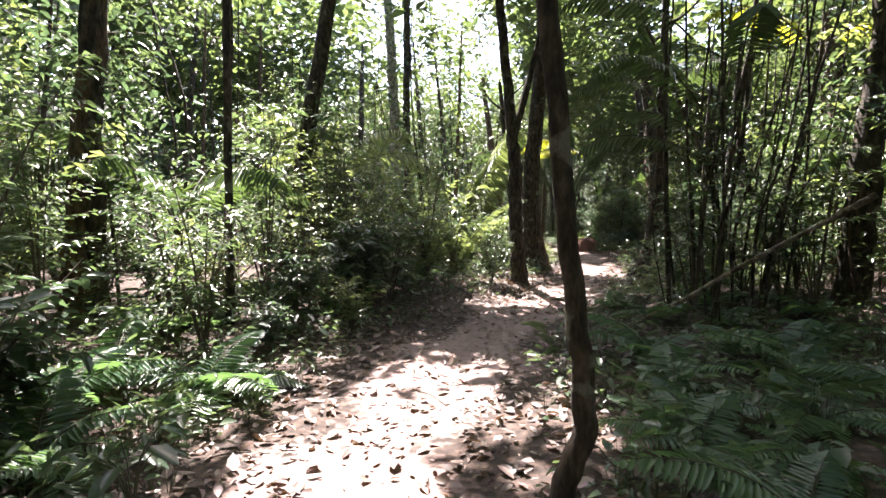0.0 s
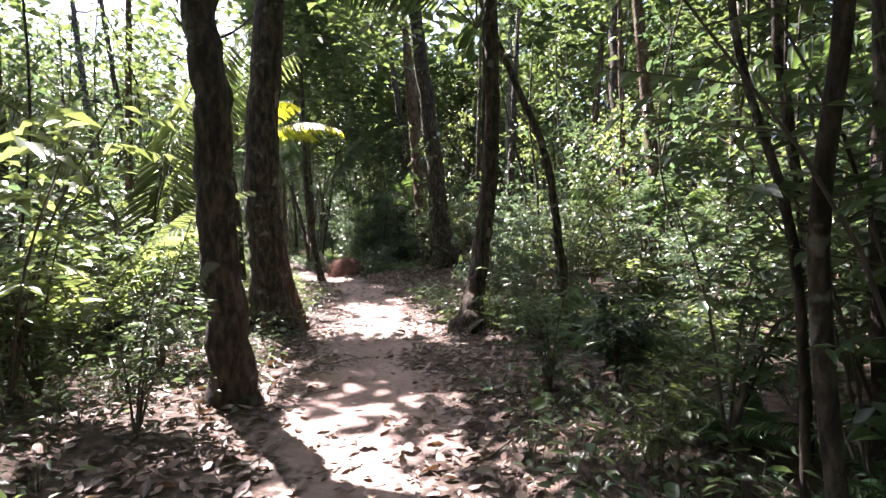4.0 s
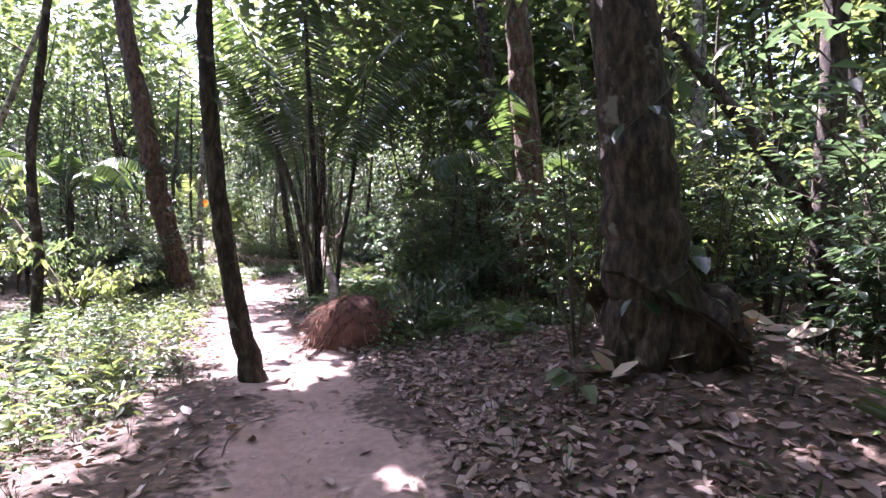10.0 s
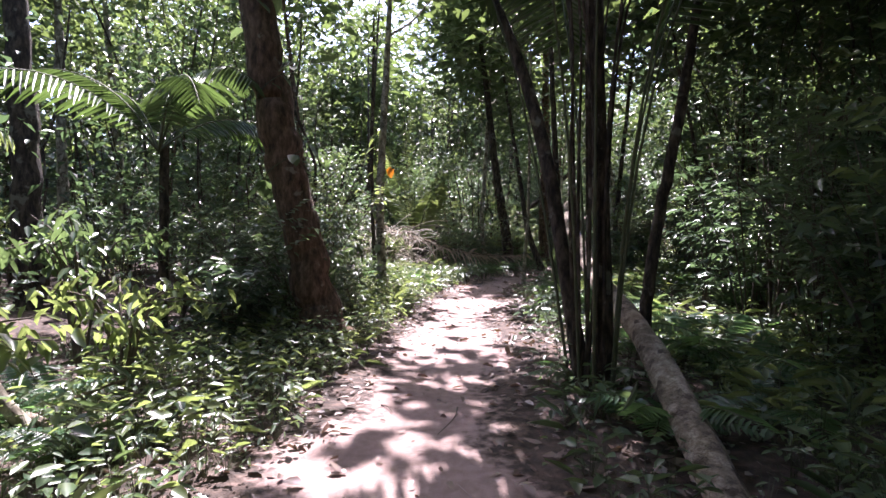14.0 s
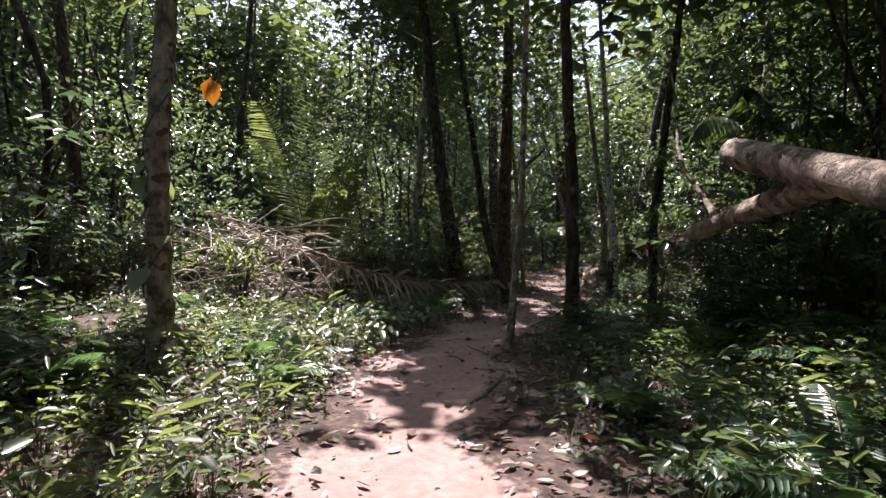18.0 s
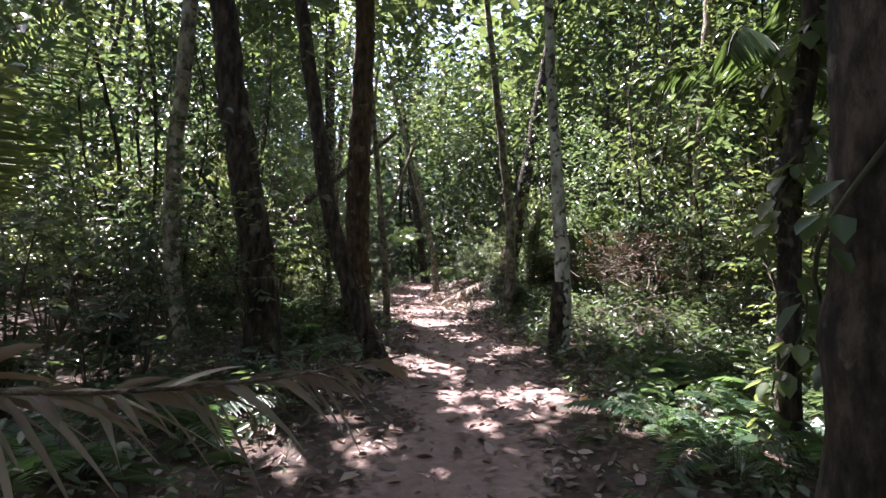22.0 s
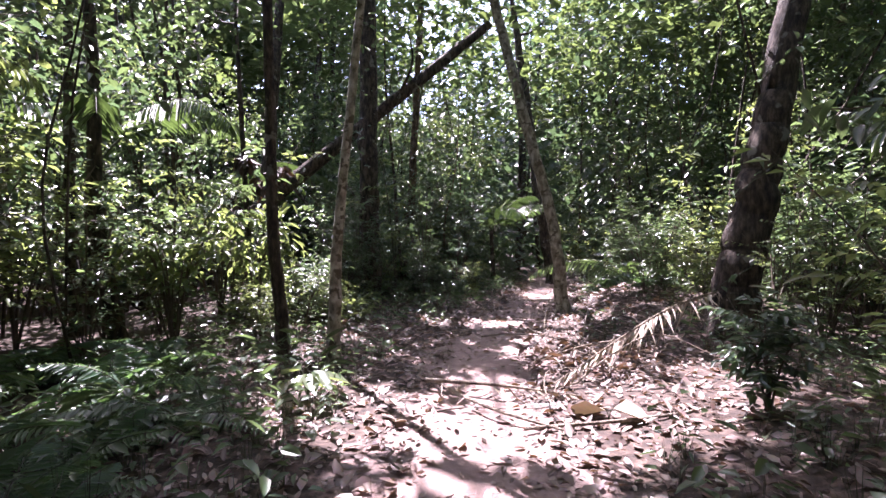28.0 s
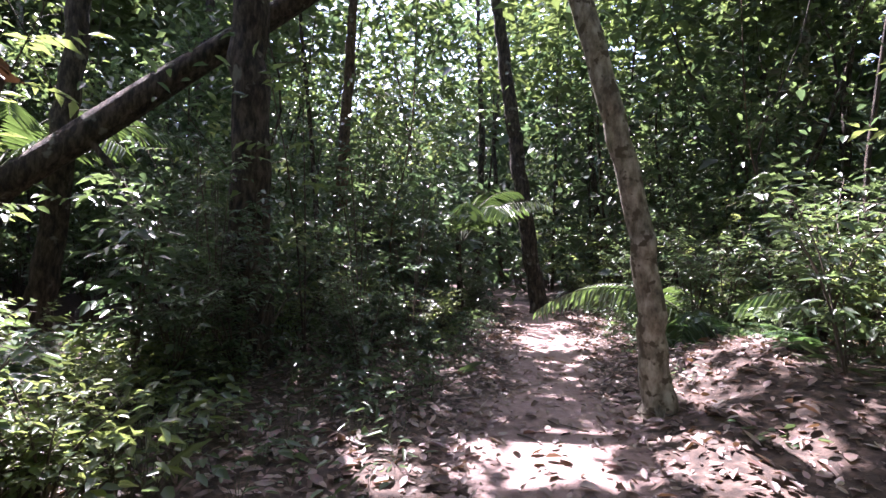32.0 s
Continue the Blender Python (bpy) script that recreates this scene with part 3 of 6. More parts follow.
def tree(pts, bark, label, height=9.0, leaves=900, spread=(2.0, 2.0, 1.8), leaf=CANOPY_LEAF, flare=1.0, name="tree", fork=None, size=0.26, limbs=3, crown_z=None, detailed=True):
    """A tree on a line of (x, y, z, radius): a trunk that goes on to its height, limbs, and a crown."""
    p = np.array(pts, float)
    p[0, 2] = gz(p[0, 0], p[0, 1]) - 0.08
    last, step = p[-1], p[-1, :3] - p[-2, :3]
    step = step / max(abs(step[2]), 0.3) * max(height - last[2], 0.3)
    step[:2] = np.clip(step[:2], -1.5, 1.5)
    p = np.vstack([p, [*(last[:3] + step * 0.5), last[3] * 0.8], [*(last[:3] + step), last[3] * 0.4]])
    s = spline(p, 44)
    s[:, :2] += rng.normal(0, 0.1, (44, 2)) * s[:, 3:4]
    base = s[0, :3].copy()
    ob = thing(name, base, label, "tree" if name == "tree" else "sapling")
    r = np.maximum(s[:, 3], 0.006)
    r[:3] *= np.array([1.25, 1.1, 1.03]) ** flare
    if detailed:
        q = np.concatenate([np.linspace(0, 0.42, 96)[:-1], np.linspace(0.42, 1, 24)]) * 43
        fine = np.column_stack([np.interp(q, np.arange(44), c) for c in (*s[:, :3].T, r)])
        trunk = bark_tube(fine[:, :3], fine[:, 3], 24, 0.008, 0.13 * flare)
    else:
        trunk = tube(s[:, :3], r, 12, 0.045)
    part("trunk", smooth(mesh("trunk", [(*shift(trunk, base), 0)], [bark])), ob)
    top = s[-1, :3]
    for k in range(limbs):
        q = s[int(rng.integers(34, 42))]
        a = rng.uniform(0, 2 * np.pi)
        reach = rng.uniform(0.5, 1.0) * spread[0]
        e = q[:3] + np.array([math.cos(a) * reach, math.sin(a) * reach, rng.uniform(0.5, 1.4)])
        mid = (q[:3] + e) / 2 + np.array([0, 0, -0.15])
        line = spline([(*q[:3], q[3] * 0.5), (*mid, q[3] * 0.35), (*e, 0.01)], 8)
        part("limb", smooth(mesh("limb", [(*shift(tube(line[:, :3], line[:, 3], 6), base), 0)], [bark])), ob)
    if fork:
        line = spline(fork, 12)
        part("limb", smooth(mesh("limb", [(*shift(tube(line[:, :3], line[:, 3], 8, 0.05), base), 0)], [bark])), ob)
    if leaves:
        c = np.array([top[0], top[1], crown_z or top[2] - spread[2] * 0.3])
        v, f = crown_leaves(c, np.array(spread), leaves, size)
        if len(v):
            part("crown", mesh("crown", [(v - base, f, 0)], [leaf]), ob, "dense green leaves with gaps of sky")
    return ob


DARKL, BROWNL, PALEL = "dark rough-barked forest tree beside the path", "reddish brown forest tree with lichen spots", "slender pale grey mottled tree beside the path"
tree([(2.02, -4.56, 0, 0.05), (2.08, -4.56, 0.4, 0.046), (2.17, -4.56, 0.74, 0.042), (2.11, -4.56, 1.28, 0.037), (2.05, -4.57, 1.83, 0.036), (2.0, -4.57, 2.3, 0.037)], BARK_DARK, "slim dark bent tree standing at the path's edge", 7, 250)
tree([(-1.19, -0.5, 0, 0.05), (-1.18, -0.5, 2.0, 0.048), (-1.17, -0.5, 4.0, 0.045)], BARK_DARK, "thin straight dark-stemmed tree in the undergrowth", 8, 300)
tree([(-3.5, -0.15, 0, 0.17), (-3.4, -0.14, 1.35, 0.155), (-3.07, -0.12, 4.2, 0.148)], BARK_BROWN, "brown tree trunk behind leafy undergrowth", 9)
tree([(-2.04, 3.56, 0, 0.17), (-1.88, 3.56, 1.39, 0.16), (-1.33, 3.53, 4.5, 0.15)], BARK_DARK, "dark leaning tree wrapped in leafy undergrowth", 9)
tree([(-0.55, 11.68, 0, 0.15), (-0.67, 11.68, 4.3, 0.13), (-0.68, 11.68, 8.2, 0.12)], BARK_DARK, DARKL, 11)
tree([(-1.26, 13.5, 0, 0.22), (-1.42, 13.5, 5.7, 0.2), (-1.62, 13.5, 9.2, 0.18)], BARK_PALE, "tall pale smooth trunk against the bright sky", 13)
tree([(2.81, 4.89, 0, 0.19), (2.72, 4.94, 1.25, 0.155), (2.68, 4.96, 2.67, 0.145), (2.55, 4.98, 3.9, 0.12)], BARK_DARK, "dark forked tree standing at the path's edge", 9, fork=[(2.62, 4.97, 3.3, 0.1), (2.85, 5.0, 4.1, 0.08), (3.2, 5.1, 5.6, 0.05)])
tree([(3.54, 8.02, 0, 0.31), (3.46, 8.06, 1.06, 0.26), (3.39, 8.09, 2.38, 0.24), (3.47, 8.06, 3.69, 0.22)], BARK_DARK, "thick dark tree with peeling bark and pale spots", 11, 1300, flare=1.6)
tree([(5.98, 6.62, 0, 0.24), (6.12, 6.7, 0.35, 0.165), (6.24, 6.76, 0.8, 0.138), (6.4, 6.76, 1.7, 0.124), (6.5, 6.74, 2.6, 0.118), (6.5, 6.73, 3.6, 0.11)], BARK_DARK, "dark bent tree with a flared foot at the path's edge", 10, flare=1.6)
tree([(8.46, 7.39, 0, 0.09), (8.34, 7.44, 1.19, 0.075), (8.11, 7.53, 2.8, 0.07), (7.66, 7.71, 3.96, 0.06)], BARK_DARK, "slender curving dark trunk among bright leaves", 7, 300)
tree([(12.3, 8.99, 0, 0.17), (12.4, 8.98, 3.14, 0.15), (12.2, 9.09, 5.44, 0.13)], BARK_BROWN, BROWNL, 10)
tree([(14.25, 11.9, 0, 0.22), (14.26, 11.9, 3.25, 0.21), (14.17, 11.93, 7.15, 0.2)], BARK_DARK, DARKL, 11)
tree([(5.94, 16.05, 0, 0.12), (5.68, 16.15, 1.32, 0.095), (5.54, 16.2, 2.78, 0.085), (5.5, 16.2, 4.2, 0.07)], BARK_DARK, "slim dark leaning tree with pale patches beside the sunny path", 8, 200)
tree([(9.33, 13.96, 0, 0.46), (9.2, 14.0, 0.8, 0.35), (9.11, 14.03, 1.8, 0.3), (9.02, 14.07, 3.1, 0.27), (8.87, 14.13, 4.5, 0.24)], BARK_DARK, "thick brown tree with hanging bark and climbing leaves", 12, 1500, (2.6, 2.6, 2.0), flare=2)
tree([(10.61, 18.68, 0, 0.25), (10.46, 18.75, 3.18, 0.24), (10.3, 18.82, 5.43, 0.22)], BARK_BROWN, BROWNL, 11)
tree([(3.87, 24.03, 0, 0.28), (3.57, 24.0, 1.28, 0.235), (3.24, 23.98, 2.9, 0.23), (3.02, 23.95, 4.4, 0.21)], BARK_BROWN, "leaning reddish brown tree with white lichen spots", 10, flare=1.4)
tree([(2.61, 19.47, 0, 0.075), (2.68, 19.47, 1.25, 0.07), (2.62, 19.47, 2.72, 0.065), (2.74, 19.47, 3.88, 0.06)], BARK_DARK, "wiggling thin trunk among sunlit leaves", 7, 150)
tree([(2.96, 20.92, 0, 0.045), (2.61, 20.87, 0.41, 0.045), (2.19, 20.82, 1.16, 0.05), (1.77, 20.76, 1.91, 0.05), (1.49, 20.72, 2.31, 0.05), (1.56, 20.73, 3.17, 0.05), (1.74, 20.76, 3.73, 0.05)], BARK_PALE, "crooked liana-like stem bending over the undergrowth", 6, 150, limbs=1)
tree([(3.42, 13.63, 0, 0.16), (3.27, 13.68, 2.22, 0.14), (3.12, 13.75, 3.6, 0.15)], BARK_DARK, "dark fibrous trunk with ferns growing on it", 7, 300)
tree([(11.9, 14.6, 0, 0.15), (12.0, 14.5, 3.4, 0.12), (12.1, 14.5, 5.1, 0.11)], BARK_DARK, DARKL, 9)
tree([(13.2, 14.2, 0, 0.1), (12.1, 14.8, 1.7, 0.09), (11.2, 15.3, 3.2, 0.08)], BARK_DARK, "dark trunk leaning across its neighbour", 5, 200)
tree([(7.33, 22.5, 0, 0.06), (7.37, 22.5, 0.76, 0.054), (7.5, 22.55, 1.6, 0.05), (7.7, 22.6, 2.6, 0.046), (7.8, 22.6, 3.3, 0.04)], BARK_DARK, "thin dark stem beside the fallen log", 6, 200)
tree([(3.36, 29.3, 0, 0.12), (3.33, 29.3, 1.1, 0.098), (3.31, 29.3, 2.2, 0.092), (3.36, 29.3, 3.0, 0.088)], BARK_PALE, "straight brown-grey pole-like tree with split bark", 8, 250)
tree([(2.95, 30.2, 0, 0.05), (2.9, 30.2, 3, 0.045), (2.95, 30.2, 5, 0.04)], BARK_DARK, "thin dark stem behind the pole-like tree", 7, 200)
tree([(6.72, 31.3, 0, 0.06), (6.79, 31.25, 1.0, 0.043), (6.87, 31.25, 2.2, 0.039), (6.89, 31.25, 3.6, 0.036)], BARK_PALE, "thin pale trunk mottled with lichen beside the path", 7.5, 250)
tree([(7.74, 31.95, 0, 0.115), (7.74, 31.9, 1.37, 0.09), (7.66, 31.9, 3.15, 0.08)], BARK_DARK, "dark vine-hung tree beside the path", 9, 700)
tree([(6.5, 37.2, 0, 0.21), (6.35, 37.3, 1.6, 0.18), (6.1, 37.4, 3.0, 0.165), (5.95, 37.45, 4.3, 0.14)], BARK_DARK, DARKL, 10)
tree([(7.72, 36.4, 0, 0.125), (7.2, 36.75, 1.48, 0.095), (6.93, 36.95, 3.31, 0.08)], BARK_DARK, "dark trunk leaning away from the path", 9, 600)
tree([(8.0, 39.2, 0, 0.23), (7.98, 39.2, 1.7, 0.195), (8.01, 39.2, 3.5, 0.175)], BARK_BROWN, "thick smooth brown trunk beside the path", 11, 1200)
tree([(5.62, 37.62, 0, 0.09), (5.45, 37.7, 1.64, 0.085), (5.6, 37.65, 4.3, 0.08)], BARK_PALE, "thin pale trunk behind the dead palm frond", 8, 300)
tree([(10.2, 36.72, 0, 0.14), (10.24, 36.7, 0.5, 0.11), (10.24, 36.7, 1.18, 0.1), (10.18, 36.74, 2.1, 0.09), (10.12, 36.76, 3.1, 0.07)], BARK_WHITE, "white lichen-mottled tree at the path's edge", 9, 500)
tree([(10.92, 39.5, 0, 0.11), (11.05, 39.48, 1.24, 0.095), (11.03, 39.5, 2.1, 0.085), (10.92, 39.52, 3.0, 0.075)], BARK_PALE, "bent grey-green tree with small climbing leaves", 8, 400)
tree([(14.1, 45.2, 0, 0.29), (14.45, 45.15, 1.85, 0.25), (14.85, 45.1, 4.15, 0.19)], BARK_DARK, "thick dark brown leaning tree behind a dead palm frond", 11, 1200, flare=1.4)
tree([(8.72, 39.83, 0, 0.065), (8.64, 39.85, 1.24, 0.06), (8.58, 39.87, 1.9, 0.06), (8.48, 39.9, 3.0, 0.05)], BARK_PALE, "thin forked pale tree beside the path", 8, 300, fork=[(8.58, 39.87, 1.85, 0.045), (8.8, 39.95, 2.3, 0.04), (9.3, 40.1, 3.6, 0.03)])
tree([(9.57, 33.28, 0, 0.075), (9.57, 33.28, 1.77, 0.067), (9.64, 33.23, 2.58, 0.065)], BARK_DARK, "tree trunk wrapped in a climbing vine", 8, 300)
tree([(9.3, 49.8, 0, 0.24), (9.27, 49.8, 2.4, 0.2), (9.25, 49.8, 5.2, 0.18)], BARK_DARK, "straight dark mossy trunk beside the path", 12, 1300)
tree([(8.55, 44.75, 0, 0.075), (8.42, 44.74, 1.42, 0.065), (8.38, 44.74, 3.0, 0.055)], BARK_DARK, "thin dark trunk in the undergrowth", 8, 300)
tree([(9.09, 44.38, 0, 0.075), (9.15, 44.38, 1.44, 0.055), (9.28, 44.38, 2.8, 0.045)], BARK_PALE, "thin grey-green trunk at the path's edge", 8, 300)
tree([(6.3, 45.8, 0, 0.1), (6.08, 45.8, 1.4, 0.09), (6.0, 45.8, 3.4, 0.075)], BARK_DARK, DARKL, 9, 500)
tree([(5.62, 46.1, 0, 0.075), (5.56, 46.1, 2.0, 0.065), (5.6, 46.0, 4.0, 0.055)], BARK_DARK, DARKL, 9, 500)
tree([(12.78, 47.7, 0, 0.13), (12.6, 47.72, 1.64, 0.1), (12.1, 47.84, 3.6, 0.095)], BARK_PALE, "leaning mottled grey tree at the path's bend", 9, 600)
tree([(15.2, 55.2, 0, 0.2), (14.65, 55.3, 3.3, 0.18), (14.36, 55.4, 5.5, 0.16)], BARK_DARK, "dark leaning tree at the end of the path", 10)


# Trees of the wood around, off the path.
def build_wood():
    kept = []
    for x, y in scatter(400, (-12, -8), (25, 64), 4.2, 17):
        if not is_open(x, y, 0.8) and all((x - a) ** 2 + (y - b) ** 2 > 3.4**2 for a, b in kept) and len(kept) < 70:
            kept.append((x, y))
    for x, y in kept:
        r = rng.uniform(0.06, 0.19)
        h = rng.uniform(8.5, 13)
        lean = rng.normal(0, 0.35, 2)
        bark = (BARK_DARK, BARK_BROWN, BARK_PALE)[int(rng.integers(0, 3))]
        label = {BARK_DARK: "dark-barked tree deep in the wood", BARK_BROWN: "brown-barked tree deep in the wood", BARK_PALE: "pale grey-barked tree deep in the wood"}[bark]
        w = rng.uniform(1.8, 2.8)
        tree([(x, y, 0, r * 1.15), (x + lean[0] * 0.5, y + lean[1] * 0.5, 3, r), (x + lean[0], y + lean[1], 6, r * 0.8)], bark, label, h, int(1300 * (w / 2.3) ** 2), (w, w, 1.9), detailed=False)


build_wood()


# The high roof of leaves over it all, in clumps with gaps between them.
def build_canopy():
    p = np.column_stack([rng.uniform(-16, 30, 21000), rng.uniform(-14, 78, 21000), rng.uniform(6.5, 13.5, 21000)])
    p = p[cloud(p * [1, 1, 0.5], 3.2, 3) > 0.47]
    q = np.column_stack([rng.uniform(8.5, 20, 1500), rng.uniform(22, 36, 1500), rng.uniform(6, 11, 1500)])
    r = np.column_stack([rng.uniform(2, 12, 1100), rng.uniform(37, 53, 1100), rng.uniform(7.5, 12, 1100)])
    p = np.vstack([p, q, r])
    for a, b, r in GLOOM:
        k = int(60 * r * r)
        t, e, z = rng.uniform(0, 6.28, k), r * np.sqrt(rng.random(k)), rng.uniform(8, 13, k)
        p = np.vstack([p, np.column_stack([a + e * np.cos(t) + z * SLOPE[0], b + e * np.sin(t) + z * SLOPE[1], z])])
    p = np.repeat(p, 8, 0)
    p = p + rng.normal(0, 0.45, p.shape)
    p = p[~lit(p[:, 0], p[:, 1], p[:, 2], 0.13) | (rng.random(len(p)) < 0.02)]
    far = np.column_stack([rng.uniform(-34, 48, 230000), rng.uniform(-34, 98, 230000), rng.uniform(9, 16, 230000)])
    far = far[(off_trail(far[:, 0], far[:, 1] - 5) > 4.5) & (cloud(far * [1, 1, 0.4], 4.5, 5) > 0.45)]
    far = far[~lit(far[:, 0], far[:, 1], far[:, 2], 0.2)]
    chunks = []
    for r, lo, hi in ((p, 0.3, 0.55), (far, 0.6, 1.0)):
        m = len(r)
        a = rng.uniform(0, 2 * np.pi, m)
        ax = np.stack([np.cos(a), np.sin(a), rng.uniform(-0.5, 0.2, m)], 1)
        up = np.stack([rng.normal(0, 0.3, m), rng.normal(0, 0.3, m), np.ones(m)], 1)
        ln = rng.uniform(lo, hi, m)
        chunks.append((*blades(r, ax, up, ln, ln * 0.55, 0.15, 0.12, False), 0))
    tagged(new("canopy", mesh("canopy", chunks, [CANOPY_LEAF])), "high leafy roof of the forest with gaps", "canopy", kind="stuff")


build_canopy()


# ---- undergrowth ----
def shrub_chunks(h, stems, twigs, per, leaf, fine):
    wood, twig, lv = [], [], []
    for _ in range(stems):
        a, lean = rng.uniform(0, 2 * np.pi), rng.uniform(0.05, 0.55)
        top = np.array([math.cos(a) * lean * h, math.sin(a) * lean * h, h * rng.uniform(0.6, 1.0)])
        line = spline([(0, 0, -0.05), tuple(top * np.array([0.35, 0.35, 0.55])), tuple(top)], 7)
        wood.append(tube(line, np.linspace(0.014, 0.004, 7), 4 if fine else 3))
        t = rng.uniform(0.22, 1.0, twigs)
        at = np.stack([np.interp(t, np.linspace(0, 1, 7), line[:, k]) for k in range(3)], 1)
        b = rng.uniform(0, 2 * np.pi, twigs)
        reach = rng.uniform(0.18, 0.5, twigs) * (0.6 + 0.4 * h / 2)
        end = at + np.stack([np.cos(b) * reach, np.sin(b) * reach, rng.uniform(-0.05, 0.25, twigs)], 1)
        if fine:
            for p, q in zip(at, end):
                twig.append(tube([p, q], [0.004, 0.002], 3))
        s = np.tile(np.linspace(0.2, 1.0, per), twigs)[:, None]
        p = np.repeat(at, per, 0) * (1 - s) + np.repeat(end, per, 0) * s
        d = np.repeat(end - at, per, 0)
        side = np.where(np.arange(len(p)) % 2 == 0, 1.0, -1.0)[:, None]
        ax = unit(d) * 0.6 + unit(np.cross(d, [0, 0, 1.0])) * side * 0.8 + np.column_stack([rng.normal(0, 0.2, (len(p), 2)), rng.uniform(-0.6, 0.1, len(p))])
        up = np.column_stack([rng.normal(0, 0.35, (len(p), 2)), np.ones(len(p))])
        ln = leaf * rng.uniform(0.65, 1.2, len(p))
        lv.append(blades(p, ax, up, ln, ln * 0.42, 0.2, 0.18, fine))
    return wood, twig, join(lv)


NEAR_SHRUBS = []
for h_, leaf_, mat_, label_ in ((1.5, 0.105, LEAF, "leafy green shrub"), (1.9, 0.1, LEAF, "tall leafy green shrub"), (2.4, 0.095, LEAF_LIGHT, "tall bright green shrub"), (1.1, 0.13, LEAF_DARK, "low dark glossy-leaved shrub"),
                                (2.1, 0.085, LEAF_DARK, "dark small-leaved shrub"), (1.3, 0.1, LEAF_LIGHT, "bright green young shrub"), (2.8, 0.11, LEAF, "tall thin-stemmed leafy shrub")):
    st_, tw_, l_ = shrub_chunks(h_, 6, 12, 8, leaf_, True)
    NEAR_SHRUBS.append(([smooth(mesh("stem", [(*w_, 0)], [TWIG])) for w_ in st_], mesh("twigwork", [(*join(tw_), 0)], [TWIG]), mesh("foliage", [(*l_, 0)], [mat_]), label_, h_))
FAR_SHRUBS = [shrub_chunks(h_, 4, 9, 7, leaf_, False) for h_, leaf_ in ((1.6, 0.15), (2.2, 0.16), (3.0, 0.17), (2.6, 0.14))]


def shades(x, y, h):
    """Whether something that tall on that spot would shade a gap of the path."""
    z = np.linspace(0.4, h, 5)
    return bool(lit_path(x - z * SLOPE[0], y - z * SLOPE[1], 0.5 if h > 3 else 0.1).any())


def lit_path(gx, gy, grow):
    out = np.zeros(np.shape(gx), bool)
    for a, b, r in GAPS:
        out |= (gx - a) ** 2 + (gy - b) ** 2 < (r * 0.85 + grow) ** 2
    return out


def build_undergrowth():
    first = {}
    done = 0
    thickets = [(0.2, 0.5), (-0.4, -0.6), (0.6, 1.8), (-0.2, 1.4), (-1.0, 0.2), (-0.9, -1.6), (0.9, 3.0), (-1.6, -1.0), (-0.2, 2.6), (-1.8, 0.6), (0.3, -0.4), (-0.5, 0.4), (0.5, 1.1), (-0.3, -1.4),
                (8.5, 46.3), (8.7, 47.3), (8.3, 47.0), (8.9, 48.5), (8.1, 45.5), (8.6, 49.3), (9.3, 48.9), (8.0, 48.0), (9.6, 50.4), (7.7, 46.6), (8.2, 46.0), (8.8, 46.8), (10.3, 50.6), (10.9, 51.3), (4.6, 35.8), (5.2, 36.4), (3.9, 35.2), (1.2, 33.6), (0.8, 34.6), (1.6, 35.2), (0.5, 32.4), (0.9, 31.2), (2.2, 35.4)]
    for x, y in thickets + [tuple(q) for q in scatter(800, (-5, -8), (19, 58), 1.45, 5.5)]:
        if done >= 280 or (done >= len(thickets) and (is_open(x, y) or (shades(x, y, 1.8) and rng.random() < 0.9))):
            continue
        d = float(off_trail(np.array([x]), np.array([y]))[0])
        k = int(rng.integers(0, len(NEAR_SHRUBS)))
        if (d < 2.3 or (done < len(thickets) and y > 20)) and NEAR_SHRUBS[k][4] > 1.6:
            k = (0, 3, 5)[int(rng.integers(0, 3))]
        size = rng.uniform(0.75, 1.2) * (0.65 if d < 2.0 or (done < len(thickets) and y > 40) else 1.0)
        m = Matrix.LocRotScale((x, y, gz(x, y)), Euler((0, 0, rng.uniform(0, 6.28))), (size,) * 3)
        if k in first:
            copy_thing(first[k], m).scale = (size,) * 3
        else:
            ob = thing("shrub", (x, y, gz(x, y)), NEAR_SHRUBS[k][3] + " on the forest floor", "shrub", "shrubs along the path", size=1.0)
            for me in NEAR_SHRUBS[k][0]:
                part("stem", me, ob)
            tagged(part("twigwork", NEAR_SHRUBS[k][1], ob), kind="stuff")
            tagged(part("foliage", NEAR_SHRUBS[k][2], ob), kind="stuff")
            first[k] = ob
        done += 1
    wood, green = [], {LEAF: [], LEAF_LIGHT: [], LEAF_DARK: []}
    mats = list(green)
    for x, y in scatter(1250, LO, HI, 2.0, 15):
        w, _, l = FAR_SHRUBS[int(rng.integers(0, 4))]
        if is_open(x, y) or (shades(x, y, 2.6) and rng.random() < 0.92):
            continue
        w = join(w)
        c, s, size = math.cos(a := rng.uniform(0, 6.28)), math.sin(a), rng.uniform(0.7, 1.3)
        rot = np.array([[c, -s, 0], [s, c, 0], [0, 0, 1]]) * size
        at = np.array([x, y, gz(x, y)])
        wood.append((w[0] @ rot.T + at, w[1]))
        green[mats[int(rng.choice([0, 0, 1, 2, 2]))]].append((l[0] @ rot.T + at, l[1]))
    chunks = [(*join(wood), 0)] + [(*join(g), k + 1) for k, g in enumerate(green.values())]
    tagged(new("undergrowth", mesh("undergrowth", chunks, [TWIG] + mats)), "dense tangle of green shrubs deep in the wood", "undergrowth", kind="stuff")


build_undergrowth()


